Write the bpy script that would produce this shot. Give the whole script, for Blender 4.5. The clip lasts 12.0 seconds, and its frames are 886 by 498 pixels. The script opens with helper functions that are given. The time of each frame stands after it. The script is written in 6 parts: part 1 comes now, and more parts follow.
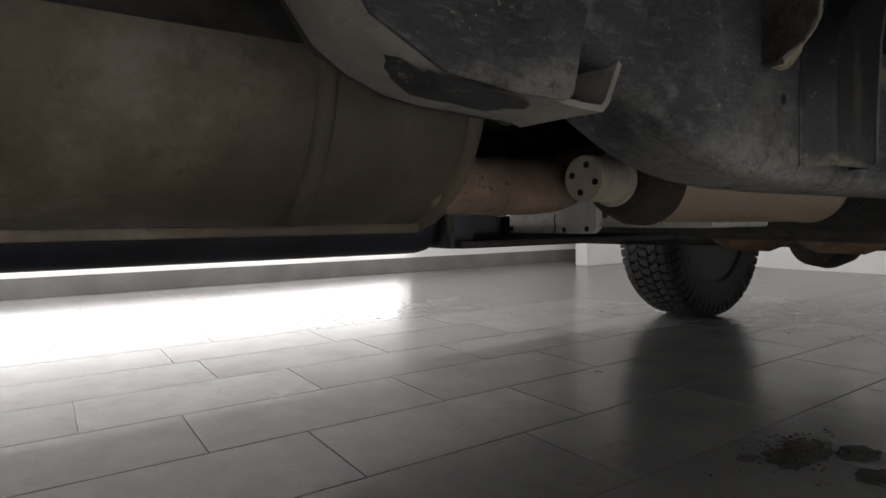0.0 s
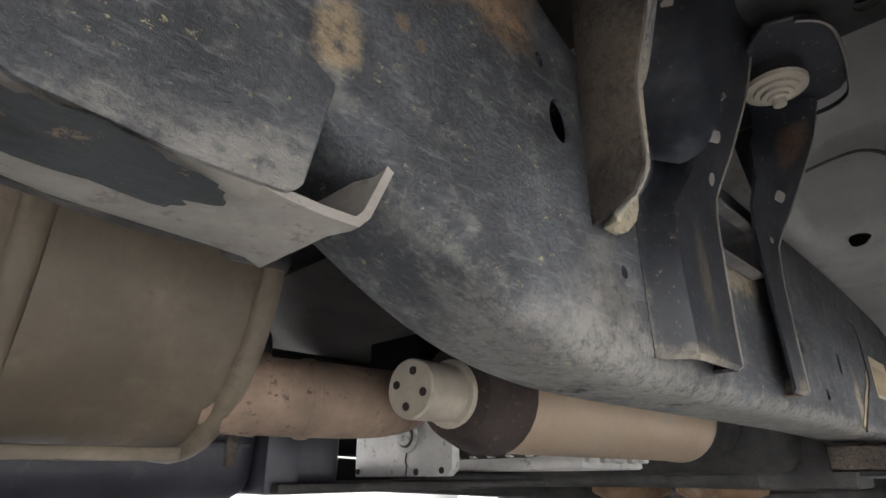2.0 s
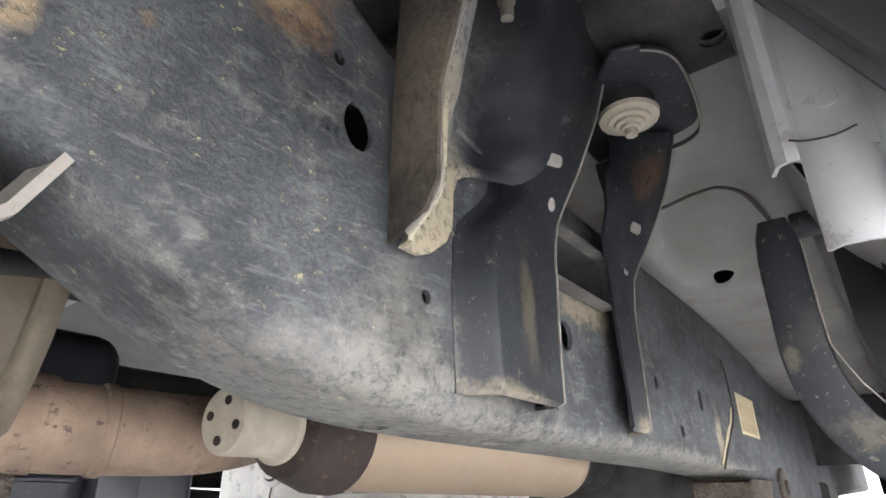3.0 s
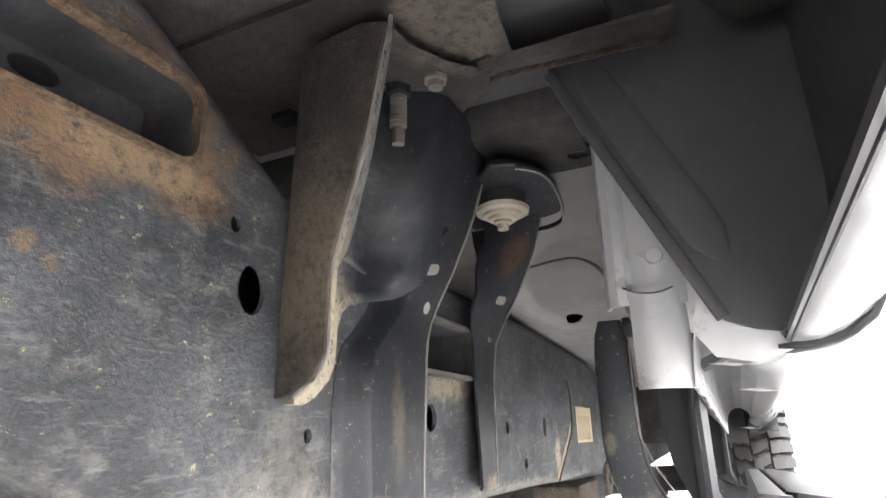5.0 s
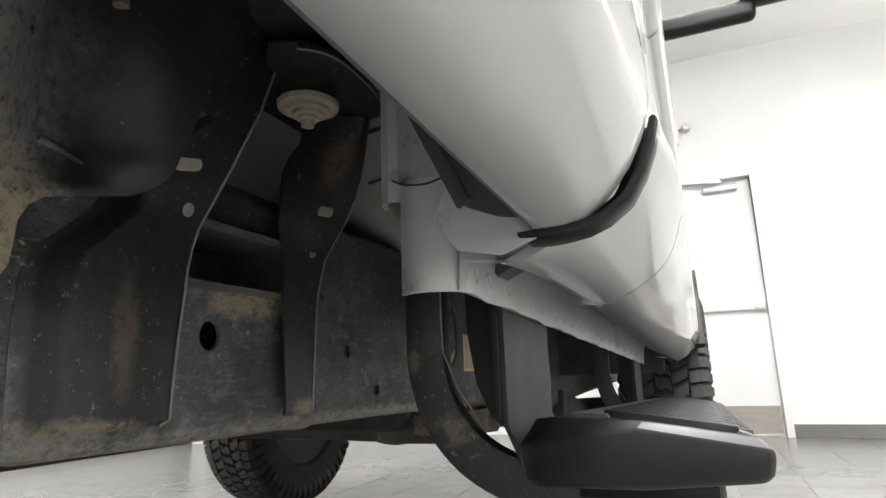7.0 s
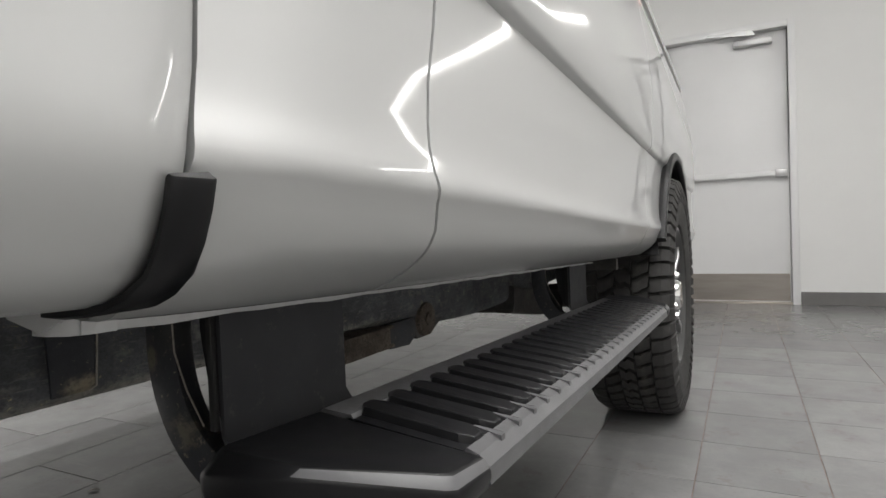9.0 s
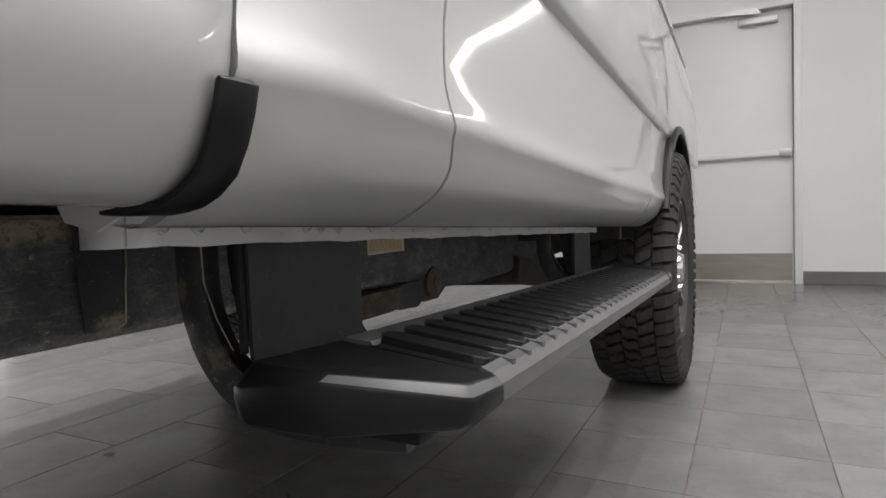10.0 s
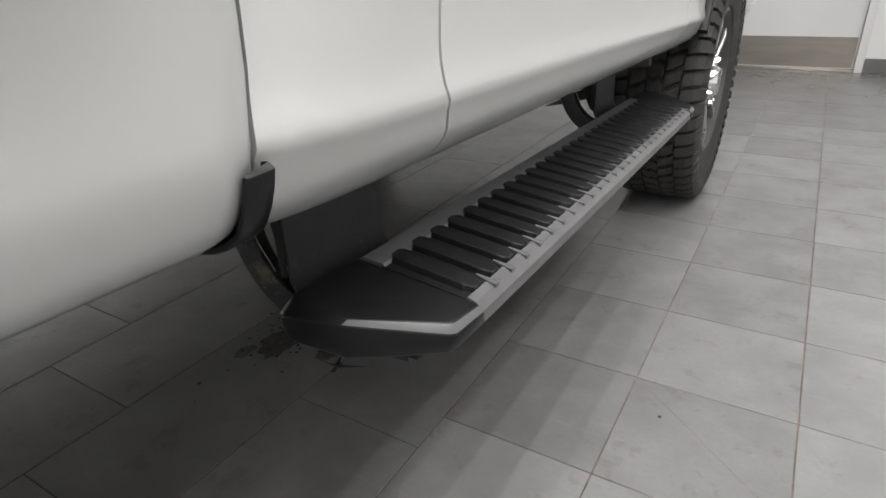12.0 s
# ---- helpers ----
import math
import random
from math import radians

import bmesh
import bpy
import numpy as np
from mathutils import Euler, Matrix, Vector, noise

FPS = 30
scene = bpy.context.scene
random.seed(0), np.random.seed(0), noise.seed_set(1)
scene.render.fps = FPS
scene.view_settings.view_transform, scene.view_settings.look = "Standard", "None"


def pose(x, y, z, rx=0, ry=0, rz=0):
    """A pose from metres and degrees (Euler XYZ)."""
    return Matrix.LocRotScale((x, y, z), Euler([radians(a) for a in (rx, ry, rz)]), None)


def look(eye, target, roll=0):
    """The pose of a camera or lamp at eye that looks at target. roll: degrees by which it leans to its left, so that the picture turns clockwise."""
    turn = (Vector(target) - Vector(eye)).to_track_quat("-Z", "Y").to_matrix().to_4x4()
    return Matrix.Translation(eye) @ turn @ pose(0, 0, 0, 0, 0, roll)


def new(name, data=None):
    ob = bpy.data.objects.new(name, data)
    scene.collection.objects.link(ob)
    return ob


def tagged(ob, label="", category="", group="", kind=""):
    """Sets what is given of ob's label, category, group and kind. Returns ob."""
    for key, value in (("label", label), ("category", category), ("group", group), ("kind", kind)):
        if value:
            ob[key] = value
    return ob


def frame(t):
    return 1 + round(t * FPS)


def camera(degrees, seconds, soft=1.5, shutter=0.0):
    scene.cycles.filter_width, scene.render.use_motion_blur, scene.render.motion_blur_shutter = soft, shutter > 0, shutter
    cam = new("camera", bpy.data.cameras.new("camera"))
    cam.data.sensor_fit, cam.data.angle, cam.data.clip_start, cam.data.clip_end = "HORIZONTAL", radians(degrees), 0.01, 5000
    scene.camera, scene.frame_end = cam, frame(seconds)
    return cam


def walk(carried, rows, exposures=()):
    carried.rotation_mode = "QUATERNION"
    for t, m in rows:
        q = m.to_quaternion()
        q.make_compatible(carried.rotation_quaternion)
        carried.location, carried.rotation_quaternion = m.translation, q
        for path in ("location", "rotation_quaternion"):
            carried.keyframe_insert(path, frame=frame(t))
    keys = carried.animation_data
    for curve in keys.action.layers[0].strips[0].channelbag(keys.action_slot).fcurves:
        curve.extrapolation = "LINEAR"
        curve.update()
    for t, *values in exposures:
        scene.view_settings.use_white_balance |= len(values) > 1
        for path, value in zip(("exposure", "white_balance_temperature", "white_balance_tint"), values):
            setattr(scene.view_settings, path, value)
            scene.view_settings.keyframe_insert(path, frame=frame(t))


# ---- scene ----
cam = camera(74.2, 12.0)
PATH = [
    (0, (-0.533, 0.43, 0.488), (-2.183, 1.556, 0.392), -0.7),
    (0.5, (-0.633, 0.482, 0.443), (-2.108, 1.789, 0.787), 0.2),
    (1, (-0.667, 0.471, 0.417), (-2.083, 1.816, 0.848), 0.2),
    (1.5, (-0.647, 0.516, 0.44), (-2.036, 1.87, 0.928), -0.1),
    (2, (-0.607, 0.598, 0.459), (-1.917, 1.927, 1.18), -0.5),
    (2.5, (-0.583, 0.66, 0.466), (-1.804, 2.022, 1.275), -0.6),
    (3, (-0.566, 0.689, 0.47), (-1.684, 2.144, 1.267), -0.6),
    (3.5, (-0.555, 0.7, 0.484), (-1.572, 2.283, 1.164), -0.9),
    (3.7, (-0.551, 0.7, 0.497), (-1.522, 2.323, 1.147), -1.1),
    (5.3, (-0.508, 0.593, 0.594), (-1.311, 2.324, 1.193), -1.1),
    (5.5, (-0.505, 0.589, 0.594), (-1.301, 2.325, 1.188), -1.1),
    (6, (-0.485, 0.618, 0.592), (-1.258, 2.366, 1.18), -1.3),
    (6.5, (-0.438, 0.678, 0.577), (-1.2, 2.438, 1.142), -1.6),
    (7, (-0.39, 0.754, 0.564), (-1.158, 2.552, 0.982), -1.9),
    (7.2, (-0.374, 0.754, 0.574), (-1.152, 2.569, 0.895), -1.9),
    (8.8, (-0.185, 0.912, 0.654), (-1.093, 2.693, 0.595), -2.3),
    (9, (-0.178, 0.914, 0.675), (-1.092, 2.692, 0.614), -2.3),
    (9.5, (-0.174, 0.902, 0.665), (-1.095, 2.676, 0.602), -2.4),
    (10, (-0.176, 0.883, 0.633), (-1.098, 2.654, 0.522), -2.3),
    (10.5, (-0.161, 0.845, 0.618), (-1.078, 2.594, 0.3), -2.3),
    (11, (-0.127, 0.842, 0.668), (-1.028, 2.543, 0.126), -2.3),
    (11.5, (-0.077, 0.846, 0.787), (-1.004, 2.44, 0.012), -2.4),
    (12, (-0.109, 0.855, 0.819), (-1.068, 2.379, -0.05), -2.6),
]
EXPOSURES = [(0.0, -0.5, 6500, 13.0), (0.5, 0.2, 6500, 13.0), (1.0, 0.65, 6500, 13.0), (1.5, 0.87, 6500, 13.0), (2.0, 1.6, 6250, 13.0), (2.5, 2.27, 5950, 13.0), (3.5, 2.66, 6350, 13.0), (5.5, 2.78, 6350, 13.0), (6.0, 2.65, 6350, 13.0), (6.5, 1.58, 6350, 10.3), (7.0, 0.62, 6500, 10.0), (7.2, 0.37, 6500, 10.2), (8.8, -0.48, 6500, 10.5), (9.5, -0.6, 6500, 10.5), (10.0, -0.6, 6500, 10.5), (10.5, -0.28, 6500, 10.5), (11.0, -0.12, 6500, 10.5), (12.0, -0.28, 6500, 10.5)]
walk(cam, [(t, look(eye, target, roll)) for t, eye, target, roll in PATH], EXPOSURES)

# ---- world ----
world = bpy.data.worlds.new("hall_ambient")
world.use_nodes = True
world.node_tree.nodes["Background"].inputs[0].default_value = (0.8, 0.85, 0.9, 1)
world.node_tree.nodes["Background"].inputs[1].default_value = 0.05
scene.world = world


# ---- materials ----
def mat(name, base, rough=0.6, metal=0.0, coat=0.0, var=0.15, scale=6.0, fine=60.0, bump=0.1, spots=None, spot_amt=0.0,
        spot_scale=30.0, patch=None, patch_amt=0.0, patch_scale=4.0, spot_lo=0.58, stretch=(1, 1, 1), rvar=0.1, per_object=0.0, spec=0.5, stains_tones=(), streak=None, bdist=0.002, clumps=0.0, grit=0.35):
    """A layered procedural material: base colour, broad variation, patches of wear, small specks and fine relief."""
    m = bpy.data.materials.new(name)
    m.use_nodes = True
    nt = m.node_tree
    N, L = nt.nodes, nt.links
    b = N["Principled BSDF"]
    tc = N.new("ShaderNodeTexCoord")
    mp = N.new("ShaderNodeMapping")
    mp.inputs["Scale"].default_value = stretch
    L.new(tc.outputs["Object"], mp.inputs["Vector"])
    vec = mp.outputs["Vector"]
    if per_object:
        oi = N.new("ShaderNodeObjectInfo")
        add = N.new("ShaderNodeVectorMath")
        add.operation = "MULTIPLY_ADD"
        add.inputs[1].default_value = (37.0, 21.0, 13.0)
        L.new(oi.outputs["Random"], add.inputs[0])
        L.new(vec, add.inputs[2])
        vec = add.outputs[0]

    def nz(sc, detail=6.0, rough_=0.6):
        n = N.new("ShaderNodeTexNoise")
        n.inputs["Scale"].default_value = sc
        n.inputs["Detail"].default_value = detail
        n.inputs["Roughness"].default_value = rough_
        L.new(vec, n.inputs["Vector"])
        return n.outputs["Fac"]

    def ramp(src, lo, hi):
        r = N.new("ShaderNodeMapRange")
        r.inputs["From Min"].default_value = lo
        r.inputs["From Max"].default_value = hi
        r.interpolation_type = "SMOOTHSTEP"
        L.new(src, r.inputs["Value"])
        return r.outputs["Result"]

    def mix(fac, a, c):
        x = N.new("ShaderNodeMix")
        x.data_type = "RGBA"
        if isinstance(fac, float):
            x.inputs["Factor"].default_value = fac
        else:
            L.new(fac, x.inputs["Factor"])
        for sock, v in ((x.inputs["A"], a), (x.inputs["B"], c)):
            if isinstance(v, tuple):
                sock.default_value = (*v, 1)
            else:
                L.new(v, sock)
        return x.outputs["Result"]

    def scaled(src, k):
        x = N.new("ShaderNodeMath")
        x.operation = "MULTIPLY"
        x.inputs[1].default_value = k
        L.new(src, x.inputs[0])
        return x.outputs[0]

    dark = tuple(c * (1 - var) for c in base)
    lite = tuple(min(1, c * (1 + var)) for c in base)
    col = mix(ramp(nz(scale), 0.3, 0.7), dark, lite)
    fin = nz(fine, 4.0, 0.7)
    col = mix(scaled(ramp(fin, 0.35, 0.75), grit), col, tuple(c * (1 - min(var * 1.2, 0.8)) for c in base))
    if per_object:
        bc = N.new("ShaderNodeMix")
        bc.data_type = "RGBA"
        bc.blend_type = "MULTIPLY"
        L.new(scaled(oi.outputs["Random"], per_object), bc.inputs["Factor"])
        L.new(col, bc.inputs["A"])
        bc.inputs["B"].default_value = (0.55, 0.55, 0.55, 1)
        col = bc.outputs["Result"]
    if patch:
        col = mix(scaled(ramp(nz(patch_scale, 8.0, 0.68), 0.52, 0.68), patch_amt), col, patch)
    if spots:
        specks = scaled(ramp(nz(spot_scale, 5.0, 0.75), spot_lo, spot_lo + 0.07), spot_amt)
        if clumps:
            both = N.new("ShaderNodeMath")
            both.operation = "MULTIPLY"
            L.new(specks, both.inputs[0])
            L.new(ramp(nz(clumps, 3.0, 0.6), 0.40, 0.62), both.inputs[1])
            specks = both.outputs[0]
        col = mix(specks, col, spots)
    if streak:
        sm = N.new("ShaderNodeMapping")
        sm.inputs["Scale"].default_value = streak[0]
        sm.inputs["Rotation"].default_value = tuple(radians(a) for a in streak[1])
        L.new(tc.outputs["Object"], sm.inputs["Vector"])
        sn = N.new("ShaderNodeTexNoise")
        sn.inputs["Scale"].default_value = streak[2]
        sn.inputs["Detail"].default_value = 5.0
        sn.inputs["Roughness"].default_value = 0.6
        L.new(sm.outputs["Vector"], sn.inputs["Vector"])
        col = mix(scaled(ramp(sn.outputs["Fac"], streak[5], streak[5] + 0.12), streak[4]), col, streak[3])
    for stain_tone in stains_tones:
        centre, radii, colour, amount = stain_tone[:4]
        rag = stain_tone[4] if len(stain_tone) > 4 else 1.7
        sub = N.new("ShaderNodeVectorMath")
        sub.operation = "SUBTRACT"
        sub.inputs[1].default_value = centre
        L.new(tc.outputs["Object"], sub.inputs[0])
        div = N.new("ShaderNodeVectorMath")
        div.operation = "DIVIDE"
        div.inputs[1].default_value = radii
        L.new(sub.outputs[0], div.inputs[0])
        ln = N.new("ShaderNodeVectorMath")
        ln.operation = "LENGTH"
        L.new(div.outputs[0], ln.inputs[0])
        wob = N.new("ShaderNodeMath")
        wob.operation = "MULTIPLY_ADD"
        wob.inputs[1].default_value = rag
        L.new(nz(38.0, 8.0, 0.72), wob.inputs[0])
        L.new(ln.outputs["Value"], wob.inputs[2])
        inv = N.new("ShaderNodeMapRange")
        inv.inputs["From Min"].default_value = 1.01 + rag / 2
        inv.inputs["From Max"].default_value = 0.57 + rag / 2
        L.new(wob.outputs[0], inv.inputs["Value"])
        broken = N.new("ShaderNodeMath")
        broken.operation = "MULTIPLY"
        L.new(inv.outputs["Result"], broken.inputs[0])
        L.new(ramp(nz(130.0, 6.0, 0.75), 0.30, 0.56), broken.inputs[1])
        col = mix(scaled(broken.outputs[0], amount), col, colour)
    L.new(col, b.inputs["Base Color"])
    b.inputs["Metallic"].default_value = metal
    b.inputs["Specular IOR Level"].default_value = spec
    b.inputs["Coat Weight"].default_value = coat
    b.inputs["Coat Roughness"].default_value = 0.04
    rr = N.new("ShaderNodeMapRange")
    rr.inputs["To Min"].default_value = max(0.02, rough - rvar)
    rr.inputs["To Max"].default_value = min(1, rough + rvar)
    L.new(nz(scale * 3), rr.inputs["Value"])
    L.new(rr.outputs["Result"], b.inputs["Roughness"])
    if bump:
        bp = N.new("ShaderNodeBump")
        bp.inputs["Strength"].default_value = bump
        bp.inputs["Distance"].default_value = bdist
        L.new(fin, bp.inputs["Height"])
        L.new(bp.outputs["Normal"], b.inputs["Normal"])
    return m


def glow(name, colour, strength):
    m = bpy.data.materials.new(name)
    m.use_nodes = True
    b = m.node_tree.nodes["Principled BSDF"]
    b.inputs["Base Color"].default_value = (0.9, 0.9, 0.9, 1)
    b.inputs["Emission Color"].default_value = (*colour, 1)
    b.inputs["Emission Strength"].default_value = strength
    return m


def paint(name, colour, rough, metal):
    """Smooth clear-coated car paint with a faint broad unevenness."""
    m = bpy.data.materials.new(name)
    m.use_nodes = True
    N, L = m.node_tree.nodes, m.node_tree.links
    b = N["Principled BSDF"]
    tc = N.new("ShaderNodeTexCoord")
    n = N.new("ShaderNodeTexNoise")
    n.inputs["Scale"].default_value = 1.3
    n.inputs["Detail"].default_value = 1.0
    L.new(tc.outputs["Object"], n.inputs["Vector"])
    x = N.new("ShaderNodeMix")
    x.data_type = "RGBA"
    x.inputs["A"].default_value = (*[c * 0.97 for c in colour], 1)
    x.inputs["B"].default_value = (*[c * 1.03 for c in colour], 1)
    L.new(n.outputs["Fac"], x.inputs["Factor"])
    L.new(x.outputs["Result"], b.inputs["Base Color"])
    b.inputs["Roughness"].default_value = rough
    b.inputs["Metallic"].default_value = metal
    b.inputs["Coat Weight"].default_value = 0.9
    b.inputs["Coat Roughness"].default_value = 0.035
    return m


def glass(name, tint):
    m = bpy.data.materials.new(name)
    m.use_nodes = True
    b = m.node_tree.nodes["Principled BSDF"]
    b.inputs["Base Color"].default_value = (*tint, 1)
    b.inputs["Roughness"].default_value = 0.02
    b.inputs["Transmission Weight"].default_value = 1.0
    return m


M_TILE = mat("floor_tile_stone", (0.222, 0.222, 0.22), 0.24, var=0.12, scale=5, fine=90, bump=0.008, patch=(0.29, 0.285, 0.28),
             patch_amt=0.14, patch_scale=3.0, spots=(0.13, 0.105, 0.092), spot_amt=0.27, spot_scale=9, per_object=0.5, rvar=0.05,
             streak=((0.08, 1, 1), (0, 0, 35), 60, (0.29, 0.285, 0.278), 0.16, 0.57))
# Grout turns darker in a broad ragged ellipse under the truck.
M_GROUT = mat("tile_grout", (0.15, 0.112, 0.097), 0.9, stains_tones=(((-2.0, 1.5, 0), (1.7, 5.0, 1.0), (0.035, 0.03, 0.028), 0.85),), var=0.4, scale=8, spots=(0.2, 0.15, 0.13), spot_amt=0.6, spot_scale=5)
M_WALL = mat("white_wall_paint", (0.76, 0.76, 0.75), 0.55, var=0.02, scale=1.5, fine=150, bump=0.05)
M_DOOR = mat("white_door_paint", (0.77, 0.77, 0.77), 0.4, var=0.02, scale=2, fine=120, bump=0.03)
M_BASE = mat("grey_baseboard_tile", (0.17, 0.165, 0.16), 0.4, var=0.15, scale=4)
M_STEEL = mat("brushed_steel", (0.36, 0.33, 0.30), 0.35, metal=0.8, var=0.1, scale=3, fine=200, stretch=(1, 1, 8), bump=0.02)
M_ALU = mat("grey_hardware", (0.5, 0.5, 0.5), 0.4, metal=0.6, var=0.05)
M_PAINT = paint("silver_white_paint", (0.58, 0.585, 0.58), 0.5, 0.55)
M_UNDER = mat("silver_underbody_paint", (0.60, 0.60, 0.60), 0.45, metal=0.25, var=0.08, scale=8, fine=90, spots=(0.32, 0.29, 0.25),
              spot_amt=0.5, spot_scale=25, bump=0.05)
M_PAN = mat("grey_floor_pan", (0.275, 0.265, 0.25), 0.6, var=0.16, scale=7, fine=110, bump=0.2, patch=(0.20, 0.185, 0.165), patch_amt=0.5, patch_scale=9, spots=(0.2, 0.18, 0.15), spot_amt=0.5, spot_scale=18)
RUSTY, TAN, DUSTY = (0.20, 0.11, 0.06), (0.40, 0.33, 0.22), (0.34, 0.32, 0.28)
RAIL_STAINS = (((-0.787, 0.83, 0.742), (0.02, 0.045, 0.035), (0.24, 0.135, 0.06), 0.6), ((-0.787, 0.72, 0.728), (0.02, 0.11, 0.022), (0.27, 0.165, 0.085), 0.55), ((-0.787, 0.735, 0.768), (0.02, 0.145, 0.062), RUSTY, 0.75), ((-0.787, 0.80, 0.735), (0.02, 0.06, 0.016), (0.34, 0.25, 0.15), 0.7),
               ((-0.787, 0.716, 0.646), (0.02, 0.016, 0.025), (0.36, 0.27, 0.16), 0.75), ((-0.787, 0.753, 0.675), (0.02, 0.007, 0.007), (0.30, 0.17, 0.07), 0.55),
               ((-0.787, 0.765, 0.667), (0.02, 0.005, 0.005), (0.30, 0.17, 0.07), 0.5), ((-0.787, 0.93, 0.545), (0.1, 0.05, 0.07), (0.42, 0.39, 0.32), 0.22),
               ((-0.80, 0.86, 0.515), (0.1, 0.30, 0.045), DUSTY, 0.45), ((-0.80, 1.35, 0.508), (0.1, 0.55, 0.022), DUSTY, 0.6),
               ((-0.787, 1.20, 0.64), (0.1, 0.07, 0.022), TAN, 0.7), ((-0.787, 1.62, 0.545), (0.1, 0.02, 0.05), TAN, 0.8), ((-0.78, 0.70, 0.56), (0.1, 0.10, 0.03), DUSTY, 0.5))
M_RAIL = mat("worn_frame_paint", (0.070, 0.074, 0.080), 0.6, var=0.5, scale=17, fine=330, bump=0.6, bdist=0.003, grit=0.75, patch=(0.20, 0.195, 0.182),
             patch_amt=0.55, patch_scale=48, spots=(0.46, 0.40, 0.23), spot_amt=0.85, spot_scale=165, spot_lo=0.60, clumps=24.0, rvar=0.15, stretch=(1, 0.8, 1),
             stains_tones=RAIL_STAINS, streak=((1, 0.16, 1), (38, 0, 0), 260, (0.25, 0.252, 0.245), 0.28, 0.55))
M_SCRAPE = mat("scraped_dusty_steel", (0.29, 0.265, 0.235), 0.7, var=0.25, scale=16, fine=130, bump=0.25, patch=(0.17, 0.15, 0.13), patch_amt=0.6,
               patch_scale=12, spots=(0.12, 0.10, 0.09), spot_amt=0.5, spot_scale=60)
M_WORN = mat("black_worn_coating", (0.03, 0.034, 0.036), 0.6, var=0.35, scale=18, fine=120, bump=0.4, spots=(0.24, 0.17, 0.11), spot_amt=0.8, spot_scale=45)
M_BRACK = mat("black_bracket_paint", (0.022, 0.024, 0.030), 0.45, var=0.35, scale=10, fine=140, bump=0.12, patch=(0.075, 0.07, 0.06),
              patch_amt=0.3, patch_scale=9, spots=(0.30, 0.26, 0.18), spot_amt=0.55, spot_scale=150, spot_lo=0.60, rvar=0.15, grit=0.6,
              stains_tones=(((-0.78, 0.975, 0.565), (0.06, 0.020, 0.055), DUSTY, 0.3), ((-0.78, 1.03, 0.53), (0.06, 0.06, 0.015), TAN, 0.4), ((-0.78, 1.05, 0.60), (0.06, 0.012, 0.06), (0.17, 0.14, 0.08), 0.4),
                      ((-0.78, 1.27, 0.535), (0.06, 0.03, 0.015), TAN, 0.5), ((-0.595, 1.25, 0.515), (0.02, 0.1, 0.018), (0.22, 0.19, 0.13), 0.45, 2.6), ((-0.63, 1.25, 0.575), (0.008, 0.1, 0.014), (0.22, 0.19, 0.13), 0.5), ((-0.73, 1.26, 0.79), (0.08, 0.02, 0.03), (0.12, 0.065, 0.035), 0.6)))
M_CUP = mat("black_mount_cup_paint", (0.024, 0.026, 0.032), 0.45, var=0.3, scale=10, fine=140, bump=0.15, patch=(0.07, 0.066, 0.058), patch_amt=0.25,
            patch_scale=9, spots=(0.3, 0.26, 0.18), spot_amt=0.35, spot_scale=190, spot_lo=0.62,
            stains_tones=(((-0.75, 0.925, 0.76), (0.3, 0.086, 0.25), (0.27, 0.26, 0.245), 0.9, 0.5), ((-0.76, 0.935, 0.648), (0.2, 0.085, 0.088), (0.40, 0.345, 0.24), 0.97, 0.9)))
M_DUST = mat("dust_caked_steel", (0.15, 0.122, 0.097), 0.9, var=0.5, scale=14, fine=230, bump=1.0, bdist=0.008, grit=0.8, stains_tones=(((-0.75, 0.92, 0.86), (0.2, 0.2, 0.07), (0.06, 0.052, 0.047), 0.7), ((-0.77, 0.925, 0.70), (0.06, 0.05, 0.075), (0.23, 0.185, 0.13), 0.6)), patch=(0.06, 0.051, 0.043), patch_amt=0.75, patch_scale=42, spots=(0.05, 0.043, 0.037), spot_amt=0.7, spot_lo=0.54,
             spot_scale=170)
M_MUD = mat("dried_tan_mud", (0.42, 0.35, 0.24), 0.95, var=0.25, scale=20, fine=150, bump=0.5)
M_RUST = mat("rusty_steel", (0.21, 0.13, 0.075), 0.9, var=0.35, scale=18, fine=130, bump=0.4, patch=(0.32, 0.27, 0.2), patch_amt=0.6,
             patch_scale=12)
M_TUBE = mat("dusty_rusty_tube", (0.17, 0.115, 0.07), 0.9, grit=0.8, var=0.5, scale=30, fine=220, bump=0.8, bdist=0.005, patch=(0.30, 0.15, 0.06), patch_amt=0.7, patch_scale=60,
             spots=(0.05, 0.042, 0.038), spot_amt=0.75, spot_scale=150, spot_lo=0.55)
# Set darker than the tube lips, so that the openings read as deep.
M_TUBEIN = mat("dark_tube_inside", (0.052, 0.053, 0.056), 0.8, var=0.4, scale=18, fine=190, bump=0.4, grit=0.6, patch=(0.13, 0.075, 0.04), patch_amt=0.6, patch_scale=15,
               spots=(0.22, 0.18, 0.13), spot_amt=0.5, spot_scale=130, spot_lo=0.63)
M_TUBEG = mat("dusty_grey_tube", (0.12, 0.113, 0.105), 0.85, var=0.3, scale=20, fine=180, bump=0.35, patch=(0.20, 0.175, 0.14), patch_amt=0.6, patch_scale=20)
M_SILL = mat("dark_dusty_sill", (0.062, 0.056, 0.050), 0.75, var=0.45, scale=12, fine=170, bump=0.6, bdist=0.004, grit=0.7, patch=(0.10, 0.082, 0.066), patch_amt=0.65, patch_scale=36,
             stains_tones=(((-0.665, 0.955, 0.89), (0.05, 0.07, 0.1), (0.17, 0.145, 0.115), 0.75),))
